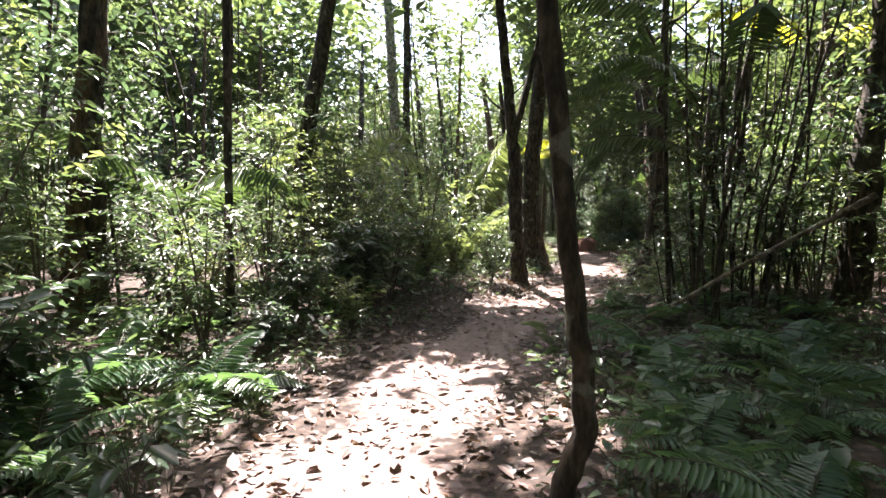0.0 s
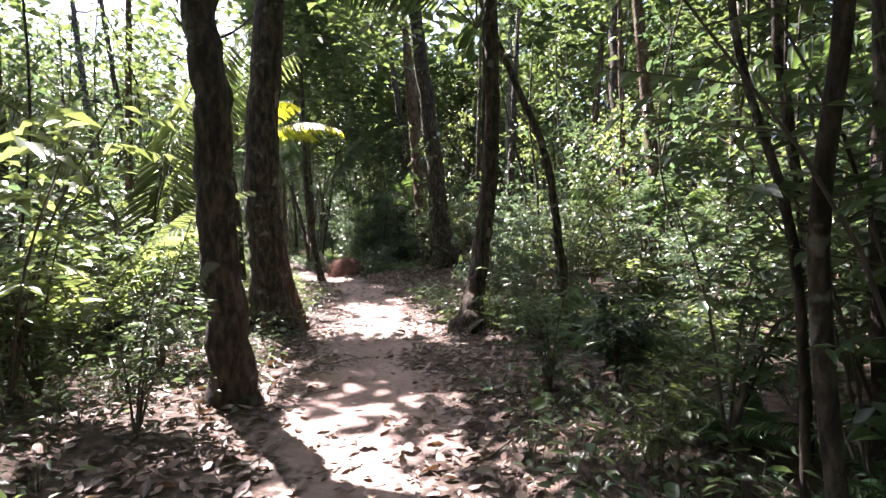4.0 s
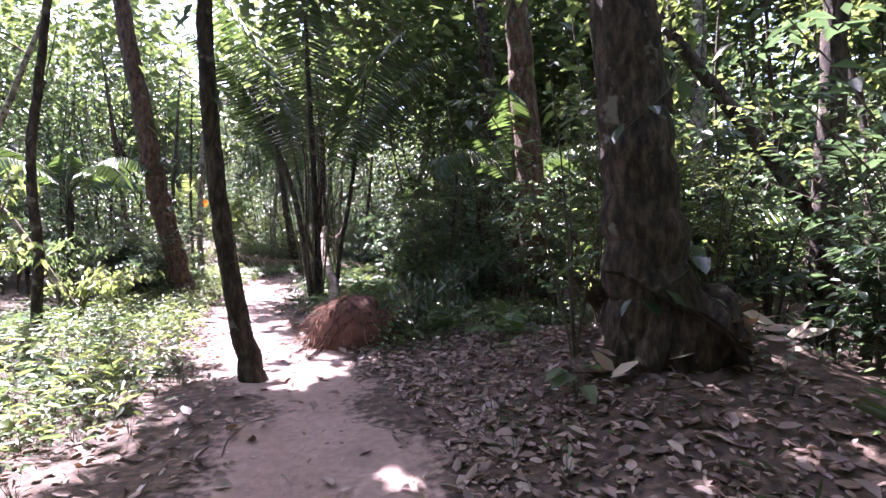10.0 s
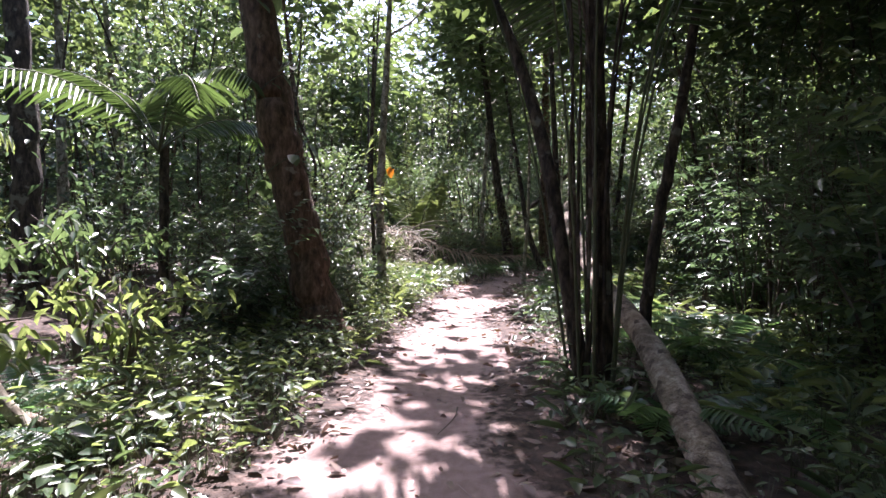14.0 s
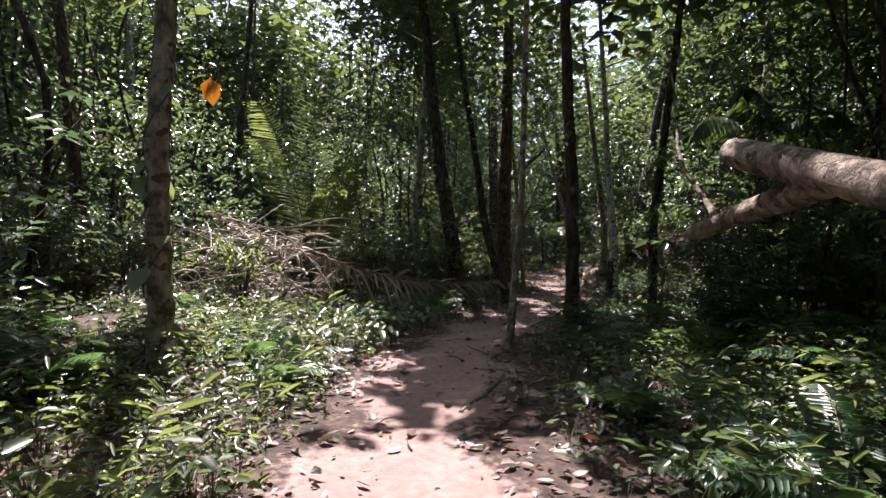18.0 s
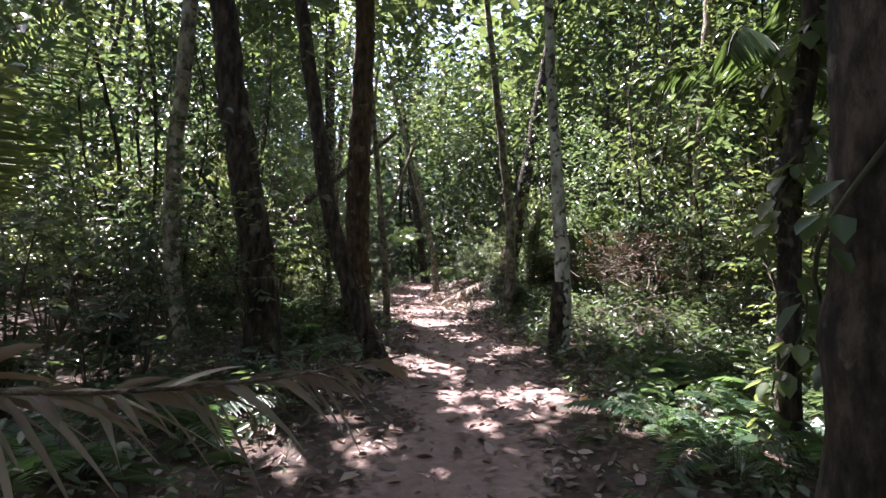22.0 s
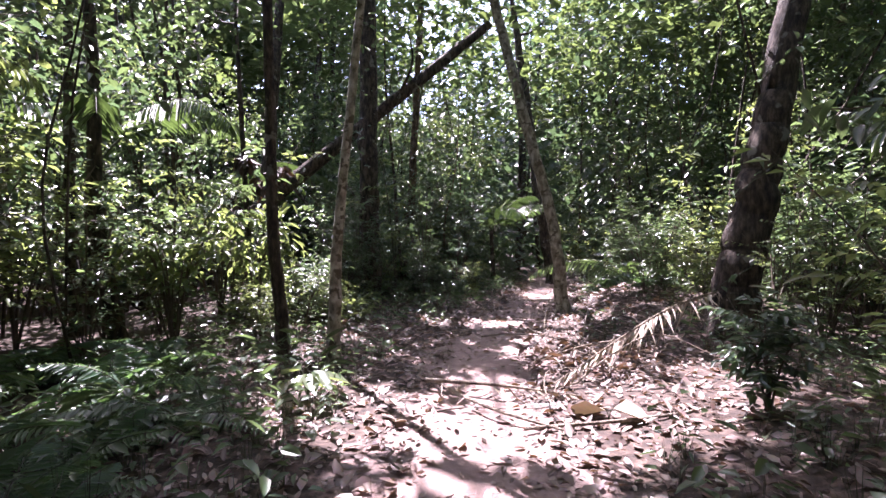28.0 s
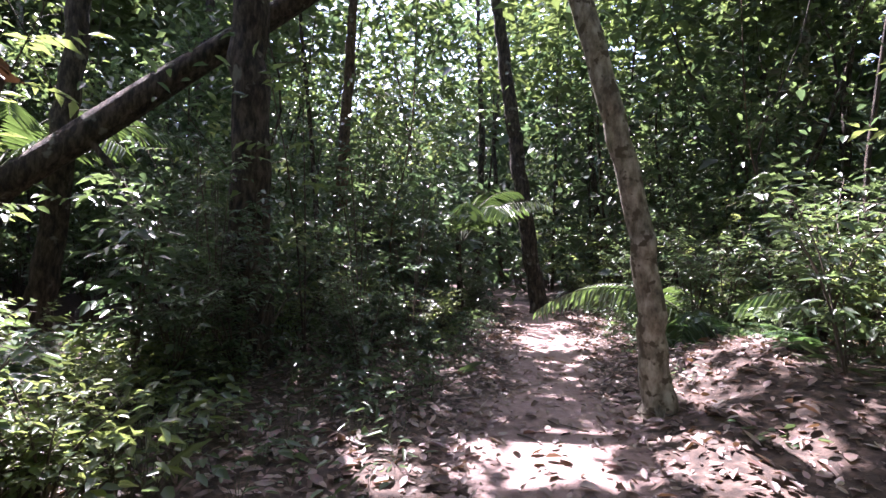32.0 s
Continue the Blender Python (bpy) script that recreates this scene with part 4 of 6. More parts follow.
def build_saplings():
    kinds = []
    for k in range(7):
        h = (4.5, 5.5, 6.5, 7.5, 5, 6, 8)[k]
        line = spline([(0, 0, -0.08), (rng.normal(0, 0.15), rng.normal(0, 0.15), h * 0.25), (rng.normal(0, 0.3), rng.normal(0, 0.3), h * 0.55), (rng.normal(0, 0.8), rng.normal(0, 0.8), h)], 14)
        r = np.linspace(1, 0.25, 14) * (0.016, 0.02, 0.028, 0.036, 0.018, 0.024, 0.04)[k]
        lv, wood = [], []
        for _ in range(20):
            t = rng.uniform(0.16, 1.0)
            at = np.array([np.interp(t, np.linspace(0, 1, 14), line[:, i]) for i in range(3)])
            a = rng.uniform(0, 6.28)
            reach = rng.uniform(0.4, 1.1)
            end = at + np.array([math.cos(a) * reach, math.sin(a) * reach, rng.uniform(0.0, 0.5)])
            wood.append(tube([at, (at + end) / 2 + np.array([0, 0, 0.06]), end], [0.009, 0.006, 0.003], 4))
            n = 24
            s = rng.uniform(0.2, 1.05, n)[:, None]
            p = at * (1 - s) + end * s + rng.normal(0, 0.13, (n, 3))
            b = rng.uniform(0, 6.28, n)
            ln = rng.uniform(0.09, 0.2, n)
            lv.append(blades(p, np.stack([np.cos(b), np.sin(b), rng.uniform(-0.8, 0.1, n)], 1), np.column_stack([rng.normal(0, 0.35, (n, 2)), np.ones(n)]), ln, ln * 0.45, 0.2, 0.15, True))
        kinds.append((smooth(mesh("stem", [(*tube(line, r, 7, 0.06), 0)], [(BARK_DARK, BARK_DARK, BARK_BROWN, BARK_DARK, BARK_BROWN, BARK_DARK, BARK_DARK)[k]])),
                      smooth(mesh("twigwork", [(*join(wood), 0)], [TWIG])), mesh("foliage", [(*join(lv), 0)], [(LEAF, LEAF_LIGHT, LEAF, CANOPY_LEAF, LEAF_LIGHT, LEAF_DARK, CANOPY_LEAF)[k]])))
    first, done = {}, 0
    for x, y in scatter(900, (-9, -8), (22, 62), 2.6, 13):
        if done >= 165 or is_open(x, y, 0.3) or shades(x, y, 7.0):
            continue
        k = int(rng.integers(0, 7))
        size = rng.uniform(0.75, 1.2)
        m = Matrix.LocRotScale((x, y, gz(x, y)), Euler((0, 0, rng.uniform(0, 6.28))), (size,) * 3)
        if k in first:
            copy_thing(first[k], m).scale = (size,) * 3
        else:
            ob = thing("sapling", (x, y, gz(x, y)), "thin-stemmed young forest tree with sparse leaves", "sapling", "saplings of the wood")
            for nm, me in zip(("stem", "twigwork", "foliage"), kinds[k]):
                tagged(part(nm, me, ob), kind="" if nm == "stem" else "stuff")
            first[k] = ob
        done += 1


build_saplings()


def build_understorey():
    """Sprays of leaves between the shrubs and the roof, thicker deep in the wood."""
    q = np.vstack([scatter(4500, (-9, -8), (22, 66), 3.0, 13), scatter(6500, (-3, 27), (22, 66), 3.2, 12), rng.uniform((-2, 53), (24, 68), (4000, 2)), scatter(4000, (-4, 31), (20, 58), 2.8, 11)])
    over = rng.uniform((5.5, 35.5), (13.5, 47), (1500, 2))
    z = rng.uniform(1.2, 8.0, len(q))
    z[q[:, 1] > 52] *= 0.75
    z[-4000:] = rng.uniform(3.0, 7.5, 4000)
    k = np.array([not is_open(x, y, 0.3) or h > 2.6 for (x, y), h in zip(q, z)]) & (off_trail(q[:, 0], q[:, 1]) > 1.6)
    c = np.vstack([np.column_stack([q, z])[k], np.column_stack([over, rng.uniform(3.6, 7.0, len(over))])])
    c = c[cloud(c, 1.5, 9) > 0.5]
    per = 14
    big = np.repeat(rng.choice([0.5, 0.8, 1.2, 1.6], len(c)), per)[:, None]
    p = np.repeat(c, per, 0) + rng.normal(0, 1, (len(c) * per, 3)) * np.array([0.3, 0.3, 0.17]) * big
    p = p[~lit(p[:, 0], p[:, 1], p[:, 2], 0.1)]
    near = off_trail(p[:, 0], p[:, 1]) < 4.5
    chunks = []
    for k, (pick, fine) in enumerate(((near, True), (~near, False))):
        r = p[pick]
        m = len(r)
        a = rng.uniform(0, 2 * np.pi, m)
        ln = rng.uniform(0.07, 0.16, m) if fine else rng.uniform(0.1, 0.25, m)
        v, f = blades(r, np.stack([np.cos(a), np.sin(a), rng.uniform(-0.9, 0.15, m)], 1), np.column_stack([rng.normal(0, 0.4, (m, 2)), np.ones(m)]), ln, ln * rng.uniform(0.35, 0.6, m), 0.2, 0.15, fine)
        h, nv = m * 2 // 5, 6 if fine else 4
        chunks += [(v[: h * nv], f[: h * 2], 0), (v[h * nv :], f[h * 2 :] - h * nv, 1)]
    for ch, nm in ((chunks[:2], "near"), (chunks[2:], "deep")):
        tagged(new("understorey", mesh("understorey", ch, [LEAF_DARK, LEAF])), "sprays of green leaves between the trunks" if nm == "near" else "green leaves filling the depth of the wood", "understorey", kind="stuff")


build_understorey()


def build_ground_cover():
    q = np.vstack([scatter(1300, (10.2, 33.5), (15, 40.5), 1.2, 5.5), scatter(7200, (-5, -8), (19, 58), 1.0, 4.5), scatter(1700, (1, 9), (5, 33), 0.9, 3.0), scatter(700, (6.2, 3.6), (9.6, 7.6), 1.2, 4.0), scatter(600, (7.6, 17.0), (11.0, 24.5), 1.3, 4.5), scatter(500, (7.4, 27.0), (10.5, 32.0), 1.3, 4.5), scatter(350, (6.5, 46.8), (9.3, 51.5), 1.2, 4.0)])
    bare = np.array([(7.9, 12.9, 1.7), (8.7, 15.3, 1.6), (8.0, 10.8, 0.8), (11.9, 43.6, 1.6), (12.6, 46.0, 1.6), (3.0, 3.6, 1.2), (5.6, 5.2, 1.3), (13.2, 48.5, 1.3), (9.6, 46.0, 0.8), (4.9, 10.6, 0.9), (5.3, 12.4, 0.9), (5.1, 13.8, 0.8), (4.6, 9.2, 0.7), (5.0, 22.0, 0.5), (4.6, 18.0, 0.5)])
    q = q[~((((q[:, None, 0] - bare[:, 0]) ** 2 + (q[:, None, 1] - bare[:, 1]) ** 2) < bare[:, 2] ** 2).any(1) & (rng.random(len(q)) < 0.9))]
    per = 12
    n = len(q) * per
    c = np.repeat(np.column_stack([q, ground_z(q[:, 0], q[:, 1])]), per, 0)
    a = rng.uniform(0, 2 * np.pi, n)
    out = rng.uniform(0.02, 0.24, n)
    p = c + np.stack([np.cos(a) * out, np.sin(a) * out, np.repeat(rng.uniform(0.5, 1.5, len(q)), per) * rng.uniform(0.03, 0.32, n)], 1)
    b = a + rng.normal(0, 0.7, n)
    ln = np.repeat(rng.choice([0.45, 0.6, 0.8, 1.15], len(q)), per) * rng.uniform(0.05, 0.12, n)
    kind = np.repeat(rng.random(len(q)), per)
    grass, fine = kind < 0.1, kind > 0.8
    ln[grass] *= 2.0
    ratio = np.where(grass, 0.09, np.where(fine, 0.24, rng.uniform(0.35, 0.62, n)))
    rise = np.where(grass, rng.uniform(0.3, 1.4, n), rng.uniform(-0.5, 0.35, n))
    v, f = blades(p, np.stack([np.cos(b), np.sin(b), rise], 1), np.column_stack([rng.normal(0, 0.4, (n, 2)), np.ones(n)]), ln, ln * ratio, 0.2, np.where(grass, 0.5, 0.15)[:, None])
    foot = c + np.stack([np.cos(a) * 0.01, np.sin(a) * 0.01, np.full(n, -0.01)], 1)
    side = np.stack([-np.sin(a), np.cos(a), np.zeros(n)], 1) * 0.003
    sv = np.stack([foot - side, foot + side, p], 1).reshape(-1, 3)
    sf = np.arange(n * 3).reshape(-1, 3)
    h = n * 7 // 10
    tagged(new("ground_cover", mesh("ground_cover", [(v[: h * 6], f[: h * 2], 0), (v[h * 6 :], f[h * 2 :] - h * 6, 1), (sv, sf, 2)], [LEAF, LEAF_LIGHT, STEM])), "low green herbs and seedlings covering the forest floor", "ground cover", kind="stuff")


build_ground_cover()


def build_far_wood():
    n = 120000
    a = rng.uniform(0, 2 * np.pi, n // 8)
    r = rng.uniform(0.82, 1.3, n // 8)
    p = np.column_stack([6 + np.cos(a) * 21 * r, 26 + np.sin(a) * 43 * r, 14 * rng.uniform(0.01, 1, n // 8) ** 1.8])
    p = p[cloud(p * [1, 1, 0.6], 3.0, 13) > 0.45]
    p = np.repeat(p, 8, 0) + rng.normal(0, 0.5, (len(p) * 8, 3))
    m = len(p)
    b = rng.uniform(0, 2 * np.pi, m)
    ln = rng.uniform(0.3, 0.6, m)
    v, f = blades(p, np.stack([np.cos(b), np.sin(b), rng.uniform(-0.8, 0.2, m)], 1), np.column_stack([rng.normal(0, 0.5, (m, 2)), np.ones(m)]), ln, ln * 0.5, 0.2, 0.15, False)
    k = 13000
    a2, r2 = rng.uniform(0, 2 * np.pi, k), rng.uniform(1.05, 1.45, k)
    p2 = np.column_stack([6 + np.cos(a2) * 21 * r2, 26 + np.sin(a2) * 43 * r2, 9 * rng.uniform(0.01, 1, k) ** 1.2])
    b2, l2 = rng.uniform(0, 2 * np.pi, k), rng.uniform(0.7, 1.3, k)
    v2, f2 = blades(p2, np.stack([np.cos(b2), np.sin(b2), rng.uniform(-0.9, 0.1, k)], 1), np.column_stack([rng.normal(0, 0.6, (k, 2)), np.ones(k)]), l2, l2 * 0.55, 0.2, 0.15, False)
    wood = []
    for k in range(150):
        t = rng.uniform(0, 2 * np.pi)
        s = rng.uniform(0.95, 1.4)
        x, y = 6 + math.cos(t) * 21 * s, 26 + math.sin(t) * 43 * s
        rad = rng.uniform(0.05, 0.2)
        wood.append(tube([(x, y, -0.2), (x + rng.normal(0, 0.3), y + rng.normal(0, 0.3), 6), (x + rng.normal(0, 0.5), y, 13)], [rad, rad * 0.8, rad * 0.4], 6))
    # most far leaves use LEAF_DARK, its dark colour standing in for deep shade
    tagged(new("far_wood", mesh("far_wood", [(v[: len(v) // 3 // 4 * 4], f[: len(v) // 3 // 4 * 2], 0), (v[len(v) // 3 // 4 * 4 :], f[len(v) // 3 // 4 * 2 :] - len(v) // 3 // 4 * 4, 2), (v2, f2, 2), (*join(wood), 1)], [LEAF, BARK_DARK, LEAF_DARK])), "far trees and leaves closing the forest all round", "far wood", kind="stuff")


build_far_wood()


def build_thin_stems():
    """Thin dark stems of young growth and hanging lianas through the depth of the wood."""
    wood = []
    for x, y in np.vstack([scatter(430, (-9, -7), (22, 64), 3.4, 14), scatter(170, (-3, 30), (22, 64), 3.2, 12)]):
        if is_open(x, y, 0.2) or shades(x, y, 7.0):
            continue
        h, r = rng.uniform(4, 9), rng.choice([0.012, 0.018, 0.026, 0.04])
        a, b = rng.normal(0, 0.05, 2) * h, rng.normal(0, 0.09, 2) * h
        z = gz(x, y)
        line = spline([(x, y, z - 0.1, r * 1.2), (x + a[0], y + a[1], z + h * 0.35, r), (x + (a[0] + b[0]) * 0.7 + rng.normal(0, 0.12), y + (a[1] + b[1]) * 0.7, z + h * 0.65, r * 0.8), (x + b[0], y + b[1], z + h, r * 0.4)], 12)
        wood.append(tube(line[:, :3], line[:, 3], 6, 0.05))
    tagged(new("thin_stems", smooth(mesh("thin_stems", [(*join(wood), 0)], [BARK_DARK]))), "thin dark stems of young trees deep in the wood", "stems", kind="stuff")


build_thin_stems()


def build_tall_wood():
    """Crowns of tall trees past the end and the sides of the walk."""
    c = np.vstack([rng.uniform((-12, 62, 5), (30, 80, 25), (2500, 3)), rng.uniform((21, 18, 5), (34, 58, 17), (2000, 3)), rng.uniform((-24, 20, 5), (-9, 60, 17), (2000, 3))])
    c = c[cloud(c, 3.5, 17) > 0.45]
    p = np.repeat(c, 8, 0) + rng.normal(0, 0.6, (len(c) * 8, 3))
    m = len(p)
    a = rng.uniform(0, 2 * np.pi, m)
    ln = rng.uniform(0.35, 0.7, m)
    v, f = blades(p, np.stack([np.cos(a), np.sin(a), rng.uniform(-0.8, 0.2, m)], 1), np.column_stack([rng.normal(0, 0.5, (m, 2)), np.ones(m)]), ln, ln * 0.52, 0.2, 0.15, False)
    # half of these crowns use LEAF_DARK, which puts shade into their colour
    tagged(new("tall_wood", mesh("tall_wood", [(v[: m // 2 * 4], f[: m // 2 * 2], 0), (v[m // 2 * 4 :], f[m // 2 * 2 :] - m // 2 * 4, 1)], [LEAF_DARK, CANOPY_LEAF])), "dense dark crowns of tall trees far off", "far wood", kind="stuff")


build_tall_wood()


def build_backdrop():
    """The distant forest beyond the wood, an uneven wall of crowns all round."""
    n, rows = 360, 12
    a = np.linspace(0, 2 * np.pi, n, endpoint=False)
    top = 18 + 3 * np.sin(a * 9 + 1) + 2 * np.sin(a * 23 + 2) + rng.uniform(-2.5, 2.5, n)
    s = np.linspace(0, 1, rows)[:, None]
    r = 1 + 0.03 * np.sin(a * 31)[None] + rng.uniform(-0.03, 0.03, (rows, n)) + 0.05 * s
    v = np.stack([6 + 54 * r * np.cos(a), 26 + 80 * r * np.sin(a), s * top - 0.5], -1).reshape(-1, 3)
    i, j = np.meshgrid(np.arange(rows - 1), np.arange(n), indexing="ij")
    f = np.stack([i * n + j, i * n + (j + 1) % n, (i + 1) * n + (j + 1) % n, (i + 1) * n + j], -1).reshape(-1, 4)
    tagged(new("backdrop", mesh("backdrop", [(v, f, 0)], [FAR_FOREST])), "distant dark green wall of forest crowns", "forest", kind="structure")


build_backdrop()


# ---- ferns, palms and other single plants ----
def fern_frond(length, pairs):
    """A feathery frond along +y that rises and arches over."""
    t = np.linspace(0, 1, 9)
    line = np.stack([0 * t, length * (0.25 * t + 0.65 * t**1.6), length * (0.75 * t - 0.55 * t**2.2)], 1)
    s = np.linspace(0.16, 0.99, pairs)
    at = np.stack([np.interp(s, t, line[:, k]) for k in range(3)], 1)
    d = np.stack([np.interp(s, t, np.gradient(line[:, k])) for k in range(3)], 1)
    ln = length * 0.26 * np.sin(np.pi * np.clip(s, 0.1, 1) ** 0.8) ** 0.7 + 0.015
    v, f = [], []
    for side in (1, -1):
        ax = unit(d) * 0.35 + np.array([side, 0, 0]) + np.column_stack([np.zeros(pairs), rng.normal(0, 0.05, pairs), rng.normal(-0.12, 0.06, pairs)])
        v.append(blades(at, ax, np.tile([0, -0.3, 1.0], (pairs, 1)), ln, length * 0.9 / pairs, 0.12, 0.15, True))
    return mesh("frond", [(*tube(line, np.linspace(0.006, 0.0015, 9) * (length / 0.7), 4), 1), (*join(v), 0)], [FERN_LEAF, STEM])


FRONDS = [fern_frond(l, n) for l, n in ((0.55, 16), (0.75, 20), (0.95, 24))]


def fern(x, y, size=1.0, n=8, high=0.0):
    ob = thing("fern", (x, y, gz(x, y) + high - 0.01), "green fern with arching feathery fronds on the forest floor", "fern", "ferns beside the path")
    a0 = rng.uniform(0, 6.28)
    for k in range(n):
        tilt = rng.uniform(-0.25, 0.3)
        sc = size * rng.uniform(0.75, 1.15)
        part("frond", FRONDS[int(rng.integers(0, 3))], ob, m=Matrix.LocRotScale((0, 0, 0), Euler((tilt, 0, a0 + k * 6.28 / n + rng.normal(0, 0.2))), (sc,) * 3))
    return ob


for x_, y_ in ((3.95, -3.1), (3.4, -2.3), (3.55, -1.3), (4.5, -2.2), (4.2, -3.9), (3.1, -3.4), (4.9, -1.4), (-0.74, -3.7), (-0.3, -2.5), (-1.2, -3.0), (4.33, 0.65), (4.0, 1.6), (0.8, 3.75), (5.4, 2.2), (6.5, 5.6), (7.3, 5.2), (6.5, 4.6), (7.2, 4.7), (6.9, 4.1), (7.9, 5.1), (8.6, 5.4), (7.6, 4.0), (7.8, 6.1), (8.4, 6.3), (8.96, 16.3),
               (9.6, 12.0), (7.1, 21.2), (7.9, 21.4), (7.4, 23.6), (6.75, 22.3), (7.27, 28.9), (8.07, 29.2), (7.5, 27.6), (7.9, 28.3), (8.6, 28.4), (9.2, 34.0), (9.7, 34.4), (10.0, 33.8), (9.1, 33.4), (10.4, 34.5), (7.8, 42.8), (7.5, 43.6), (7.2, 42.2), (8.1, 40.4), (5.3, 34.5), (5.9, 35.0), (4.8, 34.9), (6.3, 35.6), (5.5, 35.6), (4.4, 34.5), (4.9, 32.7), (4.2, 32.7), (6.4, 36.3), (7.2, 37.6), (7.0, 38.4), (2.9, 17.2), (2.5, 18.0)):
    fern(x_, y_, rng.uniform(0.6, 0.9), 9)
for lo_, hi_, n_ in (((2.9, -4.5), (6.5, 1.5), 14), ((7.6, 16.5), (11.5, 25.0), 38), ((7.0, 25.5), (10.5, 32.0), 32), ((5.5, 41.0), (8.4, 45.0), 18), ((9.6, 33.0), (12.5, 36.5), 10), ((12.5, 47.5), (16.5, 52.0), 10), ((0.5, 15.0), (4.2, 22.5), 24), ((1.6, 28.0), (4.4, 32.2), 14), ((-2.0, -4.5), (0.2, 1.0), 9)):
    k_ = 0
    while k_ < n_:
        x_, y_ = rng.uniform(lo_, hi_)
        if off_trail(np.array([x_]), np.array([y_]))[0] > 1.35:
            fern(x_, y_, rng.uniform(0.7, 1.15) if 16 < y_ < 32 and x_ > 6 else rng.uniform(0.5, 0.9), int(rng.integers(7, 10)))
            k_ += 1


def palm_frond(base, az, elev, length, bend, leaflet, pairs, bare=0.25, hang=0.35, width=0.035, ragged=0.0, late=1.4, rib=1.0):
    """Chunks of a palm frond: its rib, and its leaflets in two rows."""
    t = np.linspace(0, 1, 15)
    ang = elev - bend * t**late
    step = length / 14
    flat = np.concatenate([[0], np.cumsum(np.cos(ang[:-1]) * step)])
    rise = np.concatenate([[0], np.cumsum(np.sin(ang[:-1]) * step)])
    dirx, diry = math.cos(az), math.sin(az)
    line = np.asarray(base) + np.stack([flat * dirx, flat * diry, rise], 1)
    s = np.linspace(bare, 0.985, pairs)
    at = np.stack([np.interp(s, t, line[:, k]) for k in range(3)], 1)
    d = unit(np.stack([np.interp(s, t, np.gradient(line[:, k])) for k in range(3)], 1))
    side = np.array([-diry, dirx, 0.0])
    up = np.cross(side, d) * -1
    up = np.where(up[:, 2:3] < 0, -up, up)
    ln = leaflet * (0.45 + 0.55 * np.sin(np.pi * np.clip((s - bare) / (1 - bare), 0.02, 1) ** 0.75))
    out = []
    for k in (1, -1):
        n = len(s)
        ax = d * 0.55 + side * k * 0.85 + np.array([0, 0, -hang]) + rng.normal(0, 0.05 + ragged, (n, 3))
        l2 = ln * (1 - ragged * rng.uniform(0, 1.2, n))
        out.append(blades(at, ax, up, l2, width, 0.25, 0.22 + ragged * rng.uniform(0, 0.6, (n, 1))))
    return tube(line, np.linspace(0.022, 0.004, 15) * (0.5 + length / 8) * rib, 5), out


def palm(at, specs, label, leaf=PALM_LEAF, stems=(), crown=0.0, leaflet=0.6, pairs=34, yellow=(), **more):
    """A palm: stems as lines of (x, y, z, radius) from its foot, and fronds (azimuth, elevation, length, bend) from
    crown height. yellow: numbers of the fronds with backlight in their colour.
    """
    x, y = at
    z = gz(x, y) - 0.05
    ob = thing("palm", (x, y, z), label, "palm")
    for line in stems:
        s = spline([(a, b, c, r) for a, b, c, r in line], 16)
        part("stem", smooth(mesh("stem", [(*tube(s[:, :3], s[:, 3], 8, 0.06), 0)], [BARK_DARK])), ob)
    for k, spec in enumerate(specs):
        az, el, ln, bend = spec[:4]
        foot = np.array(spec[4] if len(spec) > 4 else (0, 0, crown))
        rib, lv = palm_frond(foot, radians(az), radians(el), ln, radians(bend), leaflet, pairs, **more)
        # fronds listed in yellow have backlight painted into their leaf colour
        mat = PALM_BACKLIT if k in yellow else leaf
        part("frond", mesh("frond", [(*rib, 1), (*lv[0], 0), (*lv[1], 0)], [mat, STEM]), ob, "frond coloured yellow-green as if the sun were behind it" if k in yellow else "")
    return ob


# the great clump over the fallen log, its fronds arching over the path
CLUSTER = [(155, 82, 7.2, 50, (-0.16, 0.14, 0)), (262, 87, 7.4, 66, (-0.02, -0.16, 0)), (235, 86, 7.0, 74, (-0.12, -0.1, 0)), (300, 85, 6.6, 80, (0.12, -0.12, 0)), (100, 85, 6.6, 66, (0.0, 0.18, 0)), (30, 84, 6.6, 70, (0.16, 0.1, 0)), (340, 86, 6.8, 76, (0.15, -0.05, 0))]
STALKS = [[(0.1, 0.02, 0, 0.085), (0.04, 0, 2.2, 0.07), (-0.12, 0.05, 6.5, 0.045)], [(-0.05, 0.1, 0, 0.075), (-0.45, 0.8, 2.7, 0.06), (-1.4, 1.3, 5.2, 0.035)]]
for k_ in range(14):
    a_ = rng.uniform(0, 6.28)
    t_ = rng.uniform(0.15, 0.9)
    c_, d_ = math.cos(a_), math.sin(a_)
    STALKS.append([(c_ * 0.13, d_ * 0.13, 0, 0.016), (c_ * (0.1 + 0.08 * t_) + rng.normal(0, 0.04), d_ * (0.1 + 0.08 * t_), 1.6, 0.014), (c_ * 0.4 * t_, d_ * 0.4 * t_, 3.2, 0.01), (c_ * 0.9 * t_ + rng.normal(0, 0.1), d_ * 0.9 * t_, rng.uniform(3.8, 5.0), 0.005)])
palm((6.82, 22.1), CLUSTER, "clump-forming palm with tall arching fronds beside the path", stems=STALKS, leaflet=0.75, pairs=44, bare=0.5, hang=0.8, late=1.9, rib=0.5)
palm((1.65, 10.6), [(-5, 85, 6.0, 60), (-35, 86, 6.2, 58), (-65, 82, 5.6, 75), (170, 82, 5.5, 60), (60, 80, 5.5, 70), (225, 80, 5.2, 80)], "palm with long drooping feathery fronds beside the thick tree", LEAF_LIGHT, (), 0.0, 0.85, 52, bare=0.18, hang=0.9)
